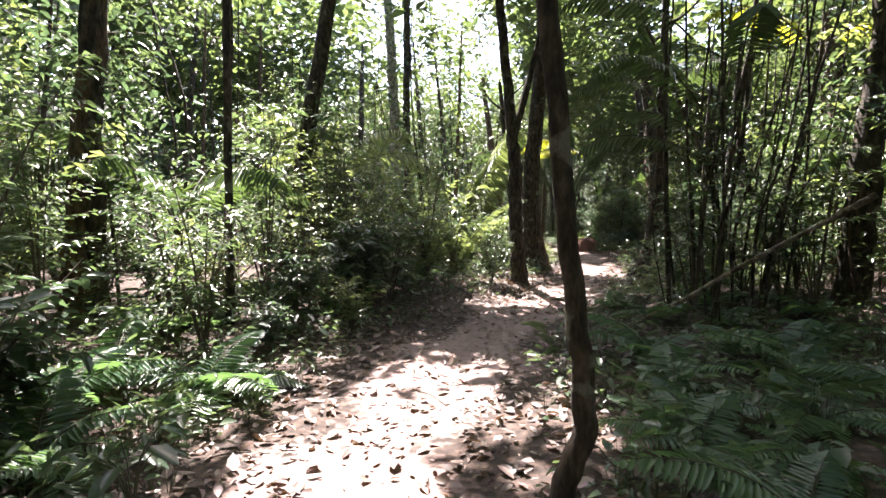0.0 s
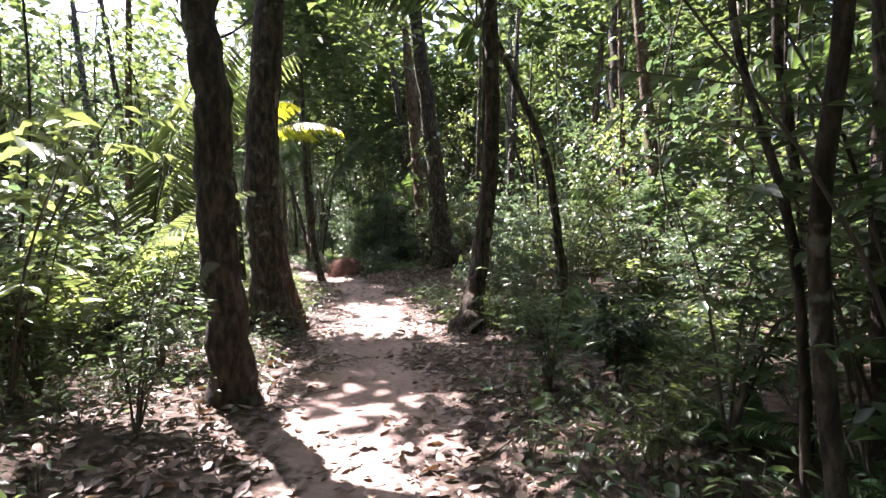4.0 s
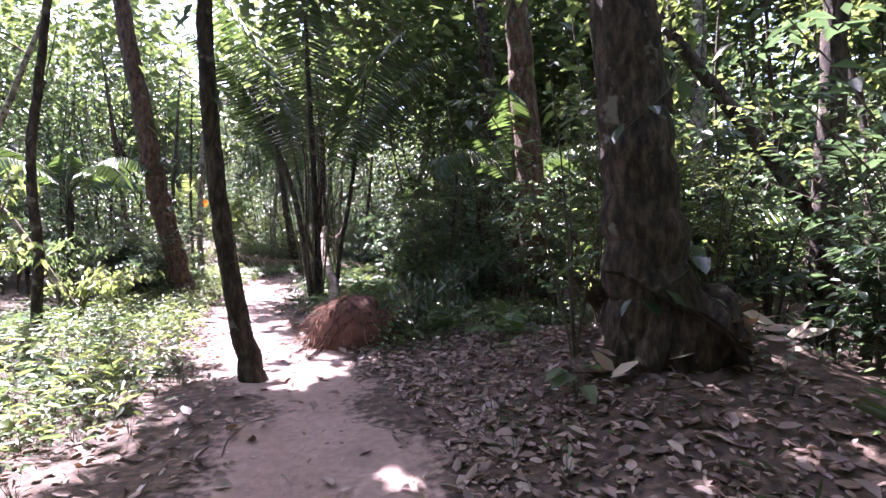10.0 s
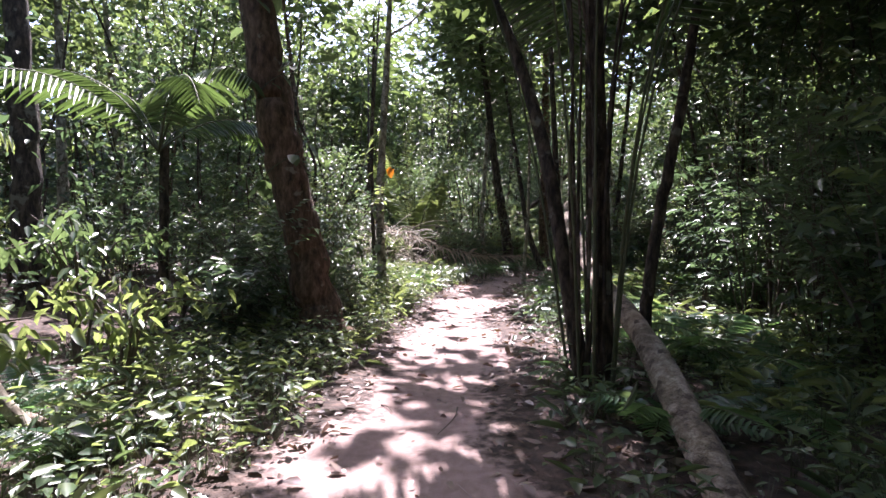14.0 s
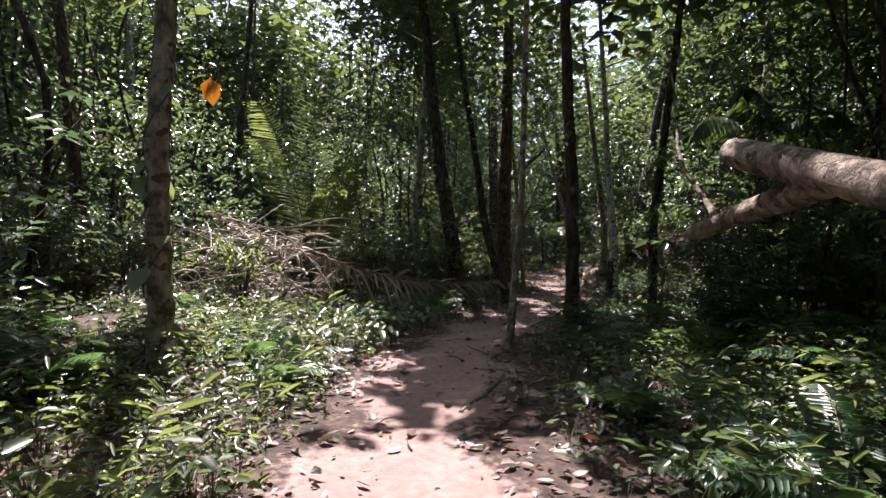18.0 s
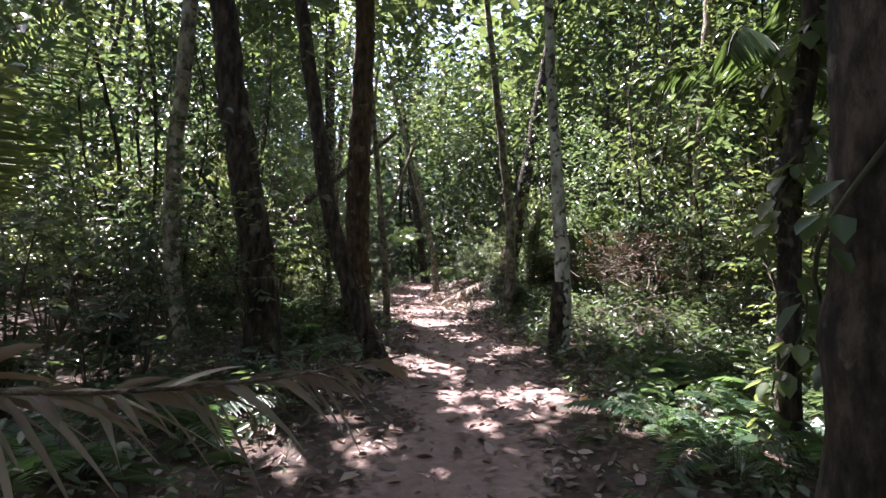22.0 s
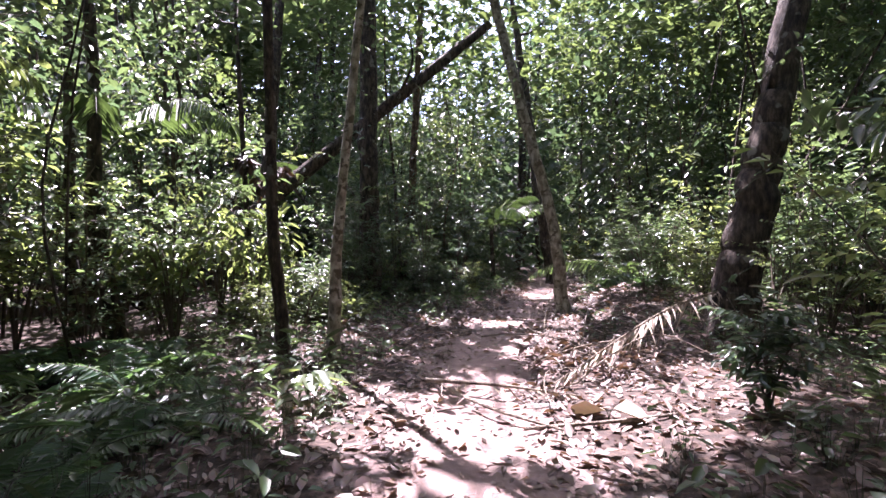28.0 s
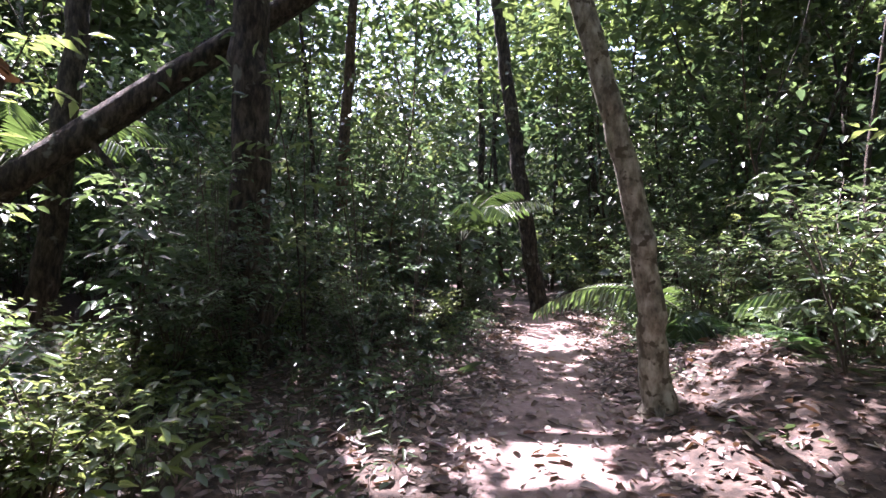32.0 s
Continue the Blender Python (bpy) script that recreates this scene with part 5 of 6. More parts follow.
# fronds 0, 1 and 3 get the leaf with sunlight in its colour
palm((3.42, 13.6), [(-35, 30, 2.8, 60), (-70, 35, 2.9, 60), (-100, 55, 2.4, 60), (20, 40, 2.4, 70), (190, 30, 2.5, 70), (120, 40, 2.4, 70), (240, 30, 2.4, 60)], "short palm with a dark fibrous trunk and some fronds coloured as if sunlit", PALM_LEAF, [[(0, 0, 0, 0.15), (-0.1, 0.05, 1.9, 0.13), (-0.3, 0.12, 3.6, 0.14)]], 3.5, 0.5, 40, yellow=(0, 1, 3), hang=0.4)
palm((1.3, 7.3), [(-40, 70, 2.8, 80), (0, 75, 3.0, 70), (40, 65, 2.8, 80), (-90, 65, 2.6, 85), (110, 70, 2.8, 80), (190, 65, 2.6, 80)], "young palm with upright bright feathery fronds", LEAF_LIGHT, leaflet=0.42, pairs=36, bare=0.2, hang=0.2)
palm((13.1, 35.7), [(200, 50, 2.5, 125), (240, 50, 2.5, 125), (280, 45, 2.6, 120), (60, 50, 2.6, 110), (0, 50, 2.6, 110), (225, 75, 2.6, 135), (110, 60, 2.4, 110)], "dark palm with heavy hanging fronds", PALM_LEAF, [[(0, 0, 0, 0.14), (0.05, 0, 1.6, 0.12), (0.1, 0, 3.4, 0.12)]], 3.3, 0.7, 44, hang=0.9)
palm((2.35, 39.8), [(-75, 84, 6.6, 22), (-20, 80, 6.0, 40), (-110, 80, 5.6, 45), (60, 78, 5.0, 45), (160, 80, 5.2, 40), (-60, 70, 4.6, 60)], "stemless palm with tall upright bright green fronds", LEAF_LIGHT, leaflet=0.85, pairs=56, bare=0.22, hang=0.25)
palm((5.1, 47.4), [(-60, 50, 3.0, 110), (-20, 55, 3.0, 110), (-100, 50, 3.0, 110), (30, 60, 2.8, 100), (-140, 50, 2.8, 110), (100, 60, 2.8, 100), (180, 55, 2.8, 100)], "dark palm with drooping fronds in the undergrowth", PALM_LEAF, [[(0, 0, 0, 0.1), (0, 0, 2.4, 0.09)]], 2.4, 0.6, 40, hang=0.7)
palm((6.36, 6.9), [(215, 35, 2.6, 80), (260, 30, 2.8, 80), (180, 35, 2.4, 80), (300, 40, 2.4, 80), (60, 40, 2.4, 80), (240, 60, 2.6, 90)], "slender climbing palm with dark hanging fronds above the path", PALM_LEAF, [[(0, 0, 0, 0.03), (0.06, -0.05, 2.2, 0.025), (0.07, -0.1, 4.6, 0.022)]], 4.5, 0.6, 30, hang=0.7)

# thin dark palm stems in a thicket, with dark fronds among them
CLUMP = []
for k_ in range(26):
    a_, r_ = rng.uniform(0, 6.28), rng.uniform(0.1, 0.95)
    fx_, fy_ = math.cos(a_) * r_ * 0.9, math.sin(a_) * r_
    tx_, ty_ = fx_ * 1.5 + 0.25 + rng.normal(0, 0.3), fy_ * 1.5 + rng.normal(0, 0.25)
    th_ = rng.choice([0.35, 0.5, 0.7, 1.3])
    CLUMP.append([(fx_, fy_, 0, 0.03 * th_), (fx_ * 1.1 + rng.normal(0, 0.08), fy_ * 1.1 + rng.normal(0, 0.08), 1.3, 0.028 * th_), ((fx_ + tx_) / 2 + rng.normal(0, 0.12), (fy_ + ty_) / 2 + rng.normal(0, 0.12), 2.6, 0.025 * th_), (tx_, ty_, rng.uniform(4.0, 6.5), 0.022 * th_)])
# the last two fronds get the leaf with backlight in its colour
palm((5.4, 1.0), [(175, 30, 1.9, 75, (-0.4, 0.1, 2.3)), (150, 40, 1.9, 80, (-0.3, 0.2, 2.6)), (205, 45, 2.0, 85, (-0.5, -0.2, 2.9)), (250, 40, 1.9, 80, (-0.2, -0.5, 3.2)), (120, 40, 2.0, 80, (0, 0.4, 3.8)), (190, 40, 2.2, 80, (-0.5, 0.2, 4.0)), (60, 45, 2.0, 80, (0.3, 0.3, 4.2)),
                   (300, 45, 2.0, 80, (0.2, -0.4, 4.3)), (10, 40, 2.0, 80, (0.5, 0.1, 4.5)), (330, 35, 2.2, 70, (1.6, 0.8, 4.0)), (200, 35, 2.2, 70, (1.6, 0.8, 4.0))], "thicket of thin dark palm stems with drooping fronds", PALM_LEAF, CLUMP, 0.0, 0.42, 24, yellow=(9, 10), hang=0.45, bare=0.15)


# ---- fallen wood ----
def lying(name, line, mat, label, category, sides=10, n=24, rough=0.06, cut=False, branches=()):
    p = spline(line, n)
    p = np.vstack([[*p[0, :3], 0.004], p])
    base = p[0, :3].copy()
    ob = thing(name, base, label, category)
    part("trunk" if name != "fallen_branch" else "stem", smooth(mesh("trunk", [(*shift(tube(p[:, :3], p[:, 3], sides, rough), base), 0)], [mat])), ob)
    if cut:
        e, d, r = p[-1, :3], unit(p[-1, :3] - p[-2, :3]), p[-1, 3]
        disc = tube([e - d * 0.02, e + d * 0.004, e + d * 0.006], [r * 0.98, r * 0.97, 0.002], sides)
        part("cut_end", mesh("cut_end", [(*shift(disc, base), 0)], [CUT_WOOD]), ob, "pale sawn end")
    for b in branches:
        q = spline(b, 12)
        part("branch", smooth(mesh("branch", [(*shift(tube(q[:, :3], q[:, 3], 8, rough), base), 0)], [mat])), ob)
    return ob


lying("fallen_log", [(7.14, 17.75, 0.3, 0.1), (7.12, 18.2, 0.2, 0.1), (7.08, 18.8, 0.11, 0.1), (7.04, 19.8, 0.1, 0.1), (7.1, 20.6, 0.22, 0.1), (7.22, 21.8, 0.45, 0.1), (7.24, 22.6, 0.6, 0.105), (7.2, 23.5, 0.76, 0.11), (7.2, 25.1, 1.2, 0.1), (7.25, 26.4, 1.52, 0.09), (7.33, 27.05, 1.71, 0.088), (7.43, 27.8, 1.93, 0.085)], DRY_WOOD,
      "fallen pale tree trunk with bark patches and a sawn end", "log", 12, 40, 0.05, True,
      [[(7.3, 26.85, 1.66, 0.07), (7.62, 27.9, 1.6, 0.072), (7.76, 28.82, 1.47, 0.066)], [(7.7, 28.45, 1.56, 0.034), (7.85, 28.72, 1.66, 0.026), (8.08, 29.29, 1.86, 0.022), (8.25, 29.98, 2.31, 0.018), (8.7, 30.92, 3.14, 0.014), (8.85, 31.5, 4.2, 0.007)], [(8.22, 29.85, 2.24, 0.009), (8.05, 30.0, 2.27, 0.007), (7.85, 30.15, 2.16, 0.004)]])
lying("fallen_branch", [(3.85, 0.5, 0.03, 0.022), (4.4, 0.1, 0.45, 0.026), (4.97, -0.29, 0.96, 0.03), (5.9, -0.95, 1.75, 0.035)], DRY_WOOD, "bare dead branch leaning up out of the ferns", "branch", 7)
lying("leaning_trunk", [(4.6, 49.8, 0.1, 0.2), (6.9, 50.0, 2.0, 0.16), (9.2, 50.25, 4.0, 0.14), (12.0, 50.5, 6.4, 0.1)], BARK_DARK, "dark mossy fallen trunk leaning across other trees", "log", 10, branches=[[(7.6, 50.05, 2.6, 0.04), (8.0, 49.9, 2.1, 0.025), (8.3, 49.8, 1.5, 0.012)], [(9.9, 50.3, 4.6, 0.04), (10.2, 50.1, 5.3, 0.025), (10.1, 50.0, 6.0, 0.012)]])
lying("fallen_branch", [(2.1, 21.3, 0.06, 0.035), (2.8, 21.0, 0.1, 0.03), (3.5, 20.7, 0.08, 0.02)], DRY_WOOD, "short dead branch lying among low herbs", "branch", 7, branches=[[(2.8, 21.0, 0.1, 0.02), (3.0, 21.3, 0.2, 0.014), (3.1, 21.6, 0.22, 0.008)]])
lying("fallen_branch", [(-6.2, 2.2, 0.5, 0.02), (-5.4, 2.3, 0.9, 0.025), (-4.6, 2.5, 0.6, 0.02)], DRY_WOOD, "twisted bleached dead branch in the undergrowth", "branch", 6, branches=[[(-5.4, 2.3, 0.9, 0.016), (-5.3, 2.2, 1.4, 0.012), (-5.6, 2.2, 1.8, 0.006)], [(-5.4, 2.3, 0.9, 0.016), (-5.0, 2.3, 1.3, 0.01), (-4.7, 2.2, 1.5, 0.005)]])
lying("fallen_branch", [(10.0, 43.9, 0.06, 0.016), (10.4, 42.9, 0.08, 0.014), (10.9, 42.3, 0.07, 0.01)], DRY_WOOD, "thin bare stick lying across the path", "branch", 6)
lying("fallen_branch", [(10.6, 42.45, 0.06, 0.014), (11.6, 42.5, 0.09, 0.013), (12.6, 42.8, 0.1, 0.008)], DRY_WOOD, "thin bare stick lying across the path", "branch", 6)
lying("fallen_branch", [(11.2, 37.6, 0.3, 0.012), (12.4, 37.2, 0.75, 0.015), (14.4, 36.4, 1.1, 0.018)], DRY_WOOD, "long thin dead branch lying over the undergrowth", "branch", 6)
lying("exposed_root", [(6.35, 30.4, 0.03, 0.02), (6.58, 29.8, 0.045, 0.025), (6.5, 29.2, 0.02, 0.018)], DRY_WOOD, "bleached root crossing the edge of the path", "root", 6)
lying("exposed_root", [(6.45, 30.0, 0.03, 0.018), (6.2, 29.4, 0.045, 0.022), (5.9, 28.9, 0.02, 0.012)], DRY_WOOD, "bleached root crossing the edge of the path", "root", 6)
lying("tree_stump", [(7.15, 4.3, -0.05, 0.17), (7.14, 4.3, 0.2, 0.13), (7.12, 4.28, 0.52, 0.12)], BARK_BROWN, "short broken brown tree stump", "stump", 10, 8, 0.1, True)

STICK = [smooth(mesh("stick", [(*tube(spline([(0, 0, 0), (l * 0.45, 0.05 * l, 0.012), (l, -0.04 * l, 0.004)], 6), np.linspace(0.007, 0.003, 6), 5), 0)], [TWIG])) for l in (0.2, 0.35, 0.55)]
for x_, y_ in scatter(90, (-1, -6), (15, 52), 0.15, 1.5):
    ob_ = new("stick", STICK[int(rng.integers(0, 3))])
    ob_.matrix_basis = Matrix.LocRotScale((x_, y_, gz(x_, y_) + 0.006), Euler((0, 0, rng.uniform(0, 6.28))), None)
    tagged(ob_, "small dry twig lying on the path", "stick", "twigs on the path")


# the root ball of the uprooted tree
def root_mound():
    cx, cy = 7.15, 17.6
    ob = thing("root_ball", (cx, cy, gz(cx, cy) - 0.05), "dome of reddish brown matted roots at the path's edge", "root ball")
    u, w = np.meshgrid(np.linspace(0, 2 * np.pi, 28, endpoint=False), np.linspace(0, 1, 10), indexing="ij")
    r = 0.6 * np.sqrt(np.clip(1 - w**2, 0, 1)) * (1 + 0.06 * np.sin(3 * u) + 0.04 * rng.normal(0, 1, u.shape)) + 0.001
    v = np.stack([r * np.cos(u), r * np.sin(u), 0.68 * w + 0.02 * rng.normal(0, 1, u.shape)], -1).reshape(-1, 3)
    i, j = np.meshgrid(np.arange(28), np.arange(9), indexing="ij")
    f = np.stack([i * 10 + j, (i + 1) % 28 * 10 + j, (i + 1) % 28 * 10 + j + 1, i * 10 + j + 1], -1).reshape(-1, 4)
    part("core", smooth(mesh("core", [(v, f, 0)], [ROOT_FIBRE])), ob)
    fib = []
    for k in range(900):
        a, hh = rng.uniform(0, 2 * np.pi), rng.uniform(0.05, 1.0) ** 0.7
        r0 = 0.6 * math.sqrt(max(0, 1 - (hh * 0.98) ** 2)) + rng.uniform(-0.02, 0.05)
        p = np.array([r0 * math.cos(a), r0 * math.sin(a), 0.66 * hh + rng.uniform(-0.02, 0.04)])
        d = np.array([math.cos(a) * 0.5, math.sin(a) * 0.5, -0.7 * rng.uniform(0.1, 1.2)]) + rng.normal(0, 0.55, 3)
        ln = rng.uniform(0.14, 0.6)
        line = [p]
        for _ in range(5):
            d = unit(d + np.array([0, 0, -0.3]) + rng.normal(0, 0.35, 3))
            q = line[-1] + d * ln / 5
            flat = math.hypot(q[0], q[1])
            lim = 0.6 * math.sqrt(max(0.0, 1 - min(1.0, max(0.0, q[2]) / 0.68) ** 2)) + 0.012
            if flat < lim:
                q[:2] *= lim / max(flat, 0.05)
            q[2] = max(q[2], 0.03)
            line.append(q)
        th = rng.choice([0.002, 0.0035, 0.006, 0.011], p=[0.36, 0.34, 0.21, 0.09])
        fib.append(tube(line, np.linspace(th, th * 0.45, 6), 4))
    tagged(part("root_mat", mesh("root_mat", [(*join(fib), 0)], [ROOT_FIBRE]), ob), kind="stuff")


root_mound()


def dead_frond(points, pairs, leaflet, label, hang=0.9, lift=0.3, breadth=1.0):
    """A dry palm frond that lies where it fell along a line, each leaflet by itself."""
    b = np.array(points[0], float)
    ob = thing("dead_palm_frond", tuple(b), label, "palm frond")
    t = np.linspace(0, 1, 13)
    line = spline(points, 13) - b
    part("rib", smooth(mesh("rib", [(*tube(line, np.linspace(0.022, 0.006, 13), 7, 0.05), 0)], [DRY_WOOD])), ob)
    d = unit(np.gradient(line, axis=0))
    for k in range(pairs):
        s = 0.12 + 0.86 * k / pairs
        at = np.array([np.interp(s, t, line[:, i]) for i in range(3)])
        dd = np.array([np.interp(s, t, d[:, i]) for i in range(3)])
        side = unit(np.cross(dd, [0, 0, 1.0]))
        for m in (1, -1):
            ln = leaflet * (0.5 + 0.5 * math.sin(math.pi * min(1, 0.15 + s * 0.9))) * rng.uniform(0.4, 1.2)
            w = rng.uniform(0.022, 0.058) * breadth * (1.0 if m == 1 else 1.5)
            out = dd * (rng.uniform(0.1, 1.2) + 0.9 * s**2) + side * m * rng.uniform(0.2, 1.0) * (1.1 - 0.7 * s) + np.array([0, 0, -hang * rng.uniform(0.1, 1.2) if m == 1 else rng.uniform(-0.5, 1.0) * lift])
            out = unit(out)
            across = unit(np.cross(out, rng.normal(0, 1, 3) + np.array([0, 0, 1.5])))
            fold = unit(np.cross(out, across))
            v, step, here = [], out * ln / 4, at.copy()
            for q, wide in enumerate((0.35, 1.0, 0.85, 0.5, 0.06)):
                low = gz(b[0] + here[0], b[1] + here[1]) - b[2] + 0.012
                here[2] = max(here[2], low)
                v += [here - across * w * 0.5 * wide, here + fold * w * 0.22 * wide, here + across * w * 0.5 * wide]
                step = step + np.array([0, 0, -ln * rng.uniform(0.02, 0.075)])
                across = unit(across + rng.normal(0, 0.22, 3))
                here = here + step
            f = np.array([[3 * q + e, 3 * q + e + 1, 3 * q + e + 4, 3 * q + e + 3] for q in range(4) for e in (0, 1)])
            part("leaflet", smooth(mesh("leaflet", [(np.array(v), f, 0)], [DRY_FROND])), ob)
    return ob


dead_frond([(1.9, 34.2, 1.6), (3.3, 34.0, 1.3), (4.4, 33.75, 0.96), (5.3, 33.6, 0.76), (6.2, 33.7, 0.7), (7.1, 33.9, 0.74)], 62, 0.56, "large dry brown palm frond hanging over the path's edge", 1.1, 0.5)
dead_frond([(3.9, 33.9, 1.15), (2.9, 33.7, 1.45), (2.0, 33.5, 1.95)], 24, 0.5, "dry palm frond on a heap of dead twigs", 0.5, 0.6)
dead_frond([(14.6, 45.6, 0.75), (12.8, 44.4, 0.6), (11.1, 43.3, 0.12)], 50, 0.36, "dry palm frond sagging from a tree's foot to the path", 1.0, 0.2, 0.55)
dead_frond([(10.0, 43.6, 0.1), (10.6, 43.3, 0.12), (11.2, 43.0, 0.1)], 16, 0.24, "flattened dry palm frond trodden into the path", 0.3, 0.1, 0.45)


def brush(cx, cy, r, h, n, label, leafy=0, wood=DRY_WOOD):
    """A heap of dead sticks."""
    z = gz(cx, cy)
    ob = thing("brush_pile", (cx, cy, z), label, "brush pile")
    for _ in range(n):
        a, b = rng.uniform(0, 6.28), rng.normal(0, 0.5)
        m = np.array([rng.normal(0, 0.4) * r, rng.normal(0, 0.4) * r, rng.uniform(0.05, 1) * h * 0.85])
        d = np.array([math.cos(a), math.sin(a), b * 0.7]) * rng.uniform(0.2, 0.75)
        arch = np.array([rng.normal(0, 0.12), rng.normal(0, 0.12), rng.uniform(-0.05, 0.35) * np.linalg.norm(d)])
        p = spline([m - d, m - d * 0.4 + arch * 0.8, m + d * 0.45 + arch, m + d + rng.normal(0, 0.1, 3)], 10)
        p[:, 2] = np.maximum(p[:, 2], 0.01)
        th = rng.uniform(0.005, 0.014) * (1.35 if wood is BLEACHED else 1.0)
        part("stick", smooth(mesh("stick", [(*tube(p, np.linspace(th, th * 0.4, 10), 5), 0)], [wood if rng.random() < 0.7 else TWIG])), ob)
    if leafy:
        k = leafy
        p = np.column_stack([rng.normal(0, 0.45, (k, 2)) * r, rng.uniform(0.02, 1, k) * h])
        ln = rng.uniform(0.05, 0.15, k)
        v, f = blades(p, rng.normal(0, 1, (k, 3)) * [1, 1, 0.5], rng.normal(0, 0.5, (k, 3)) + [0, 0, 1], ln, ln * 0.3, 0.3, 0.3)
        tagged(part("dead_leaves", mesh("dead_leaves", [(v, f, 0)], [DRY_LEAF]), ob), kind="stuff")


brush(2.95, 33.0, 1.15, 1.65, 150, "tangled heap of bleached dry twigs in the sun", 40, BLEACHED)
brush(12.7, 38.1, 0.95, 1.2, 100, "mound of dead brown leaves and dry branches", 420)
brush(11.7, 44.1, 0.8, 0.25, 16, "low heap of dry sticks and leaves by the path", 160)


# ---- climbing plants and broad-leaved seedlings ----
def big_leaves(name, at, spots, size, mat, label, category, stem=True, droop=0.5, ratio=0.5):
    """A plant of large single leaves on stalks from its foot."""
    x, y, z = at
    ob = thing(name, at, label, category)
    for k, (dx, dy, dz) in enumerate(spots):
        p = np.array([dx, dy, dz], float)
        a = math.atan2(dy, dx) + rng.normal(0, 0.4)
        ln = size * rng.uniform(0.75, 1.2)
        v, f = blades(p[None], np.array([[math.cos(a), math.sin(a), -droop * rng.uniform(0.3, 1.3)]]), np.array([[rng.normal(0, 0.2), rng.normal(0, 0.2), 1.0]]), ln, ln * ratio, 0.18, 0.18)
        leaf = part("leaf", mesh("leaf", [(v, f, 0)], [mat]), ob)
        if stem:
            part("stalk", mesh("stalk", [(*tube(spline([(0, 0, 0), (dx * 0.3, dy * 0.3, dz * 0.7), tuple(p)], 5), [0.006, 0.005, 0.004, 0.003, 0.003], 4), 0)], [STEM]), ob)
    return ob


def ring(n, r, h, jitter=0.1):
    return [(math.cos(k * 6.28 / n + rng.normal(0, 0.3)) * r * rng.uniform(0.3, 1), math.sin(k * 6.28 / n + rng.normal(0, 0.3)) * r * rng.uniform(0.3, 1), h * rng.uniform(0.55, 1.1)) for k in range(n)]


big_leaves("seedling", (9.02, 43.2, gz(9.02, 43.2)), ring(8, 0.1, 0.26), 0.26, LEAF_LIGHT, "pale green broad-leaved seedling on dry leaves", "seedling", droop=0.25)
big_leaves("seedling", (8.28, 13.7, gz(8.28, 13.7)), ring(6, 0.08, 0.25), 0.24, LEAF, "broad-leaved green seedling in dry leaves", "seedling", droop=0.1)
big_leaves("broad_leaved_plant", (7.2, 5.9, gz(7.2, 5.9)), ring(7, 0.25, 0.75), 0.45, LEAF, "plant with long glossy hanging leaves", "plant", droop=1.4, ratio=0.35)
for x_, y_ in ((8.5, 9.9), (9.1, 10.2), (8.9, 10.9), (9.6, 10.0), (8.0, 9.3)):
    big_leaves("broad_leaved_plant", (x_, y_, gz(x_, y_)), ring(8, 0.32, 0.72), 0.24, LEAF_DARK, "plant with large dark heart-shaped leaves", "plant", droop=0.7, ratio=0.75)
big_leaves("seedling", (9.9, 16.0, gz(9.9, 16.0)), ring(7, 0.1, 0.3), 0.2, LEAF, "green seedling beside a large dead leaf", "seedling")
big_leaves("dead_leaf_plant", (10.2, 16.3, gz(10.2, 16.3)), ring(4, 0.12, 0.25), 0.36, DRY_FROND, "large pale brown withered leaf", "dead leaf", droop=1.0, ratio=0.7)
big_leaves("dead_leaf_plant", (11.27, 42.6, gz(11.27, 42.6)), ring(2, 0.05, 0.12), 0.34, DRY_FROND, "large brown withered leaf lying by the path", "dead leaf", droop=0.4, ratio=0.8)
for x_, y_ in ((5.2, 32.5), (5.6, 32.3), (4.9, 32.9), (5.7, 32.8), (4.9, 31.2), (5.25, 31.6), (4.6, 30.6), (5.0, 31.9), (4.7, 32.4), (5.5, 32.9), (5.2, 31.4), (4.4, 31.9), (11.2, 35.5), (11.6, 36.3), (10.9, 37.5), (7.2, 40.6), (6.7, 41.2), (15.0, 48.6), (14.3, 47.0), (8.0, 18.2), (8.6, 19.2), (7.6, 24.6), (9.0, 9.6), (8.4, 10.5), (0.2, -4.2), (0.0, -1.2)):
    big_leaves("broad_leaved_plant", (x_, y_, gz(x_, y_)), ring(12, 0.24, 0.4), 0.15, LEAF if rng.random() < 0.6 else LEAF_DARK, "low plant with broad glossy green leaves", "plant", droop=0.4)


def vine(foot, line, n, size, mat, label, radius=0.09, hang=1.0, lowest=2):
    """A climber: a thin stem that winds up along a line, with leaves."""
    p = spline(line, 40)
    ob = thing("climbing_vine", foot, label, "vine")
    a = np.linspace(0, 18, 40)
    w = p[:, :3] + np.stack([np.cos(a), np.sin(a), 0 * a], 1) * radius
    w[0, 2] = foot[2]
    part("stem", mesh("stem", [(*shift(tube(w, np.full(40, 0.007), 4), foot), 0)], [STEM]), ob)
    for k in range(n):
        q = w[int(rng.integers(lowest, 40))] - np.array(foot)
        b = rng.uniform(0, 6.28)
        out = np.array([math.cos(b), math.sin(b), 0.0])
        ln = size * rng.uniform(0.6, 1.25)
        v, f = blades((q + out * 0.05)[None], (out + np.array([0, 0, -hang * rng.uniform(0.4, 1.4)]))[None], (out * 0.8 + np.array([0, 0, 0.6]))[None], ln, ln * 0.62, 0.15, 0.1)
        part("leaf", mesh("leaf", [(v, f, 0)], [mat]), ob)
    return ob


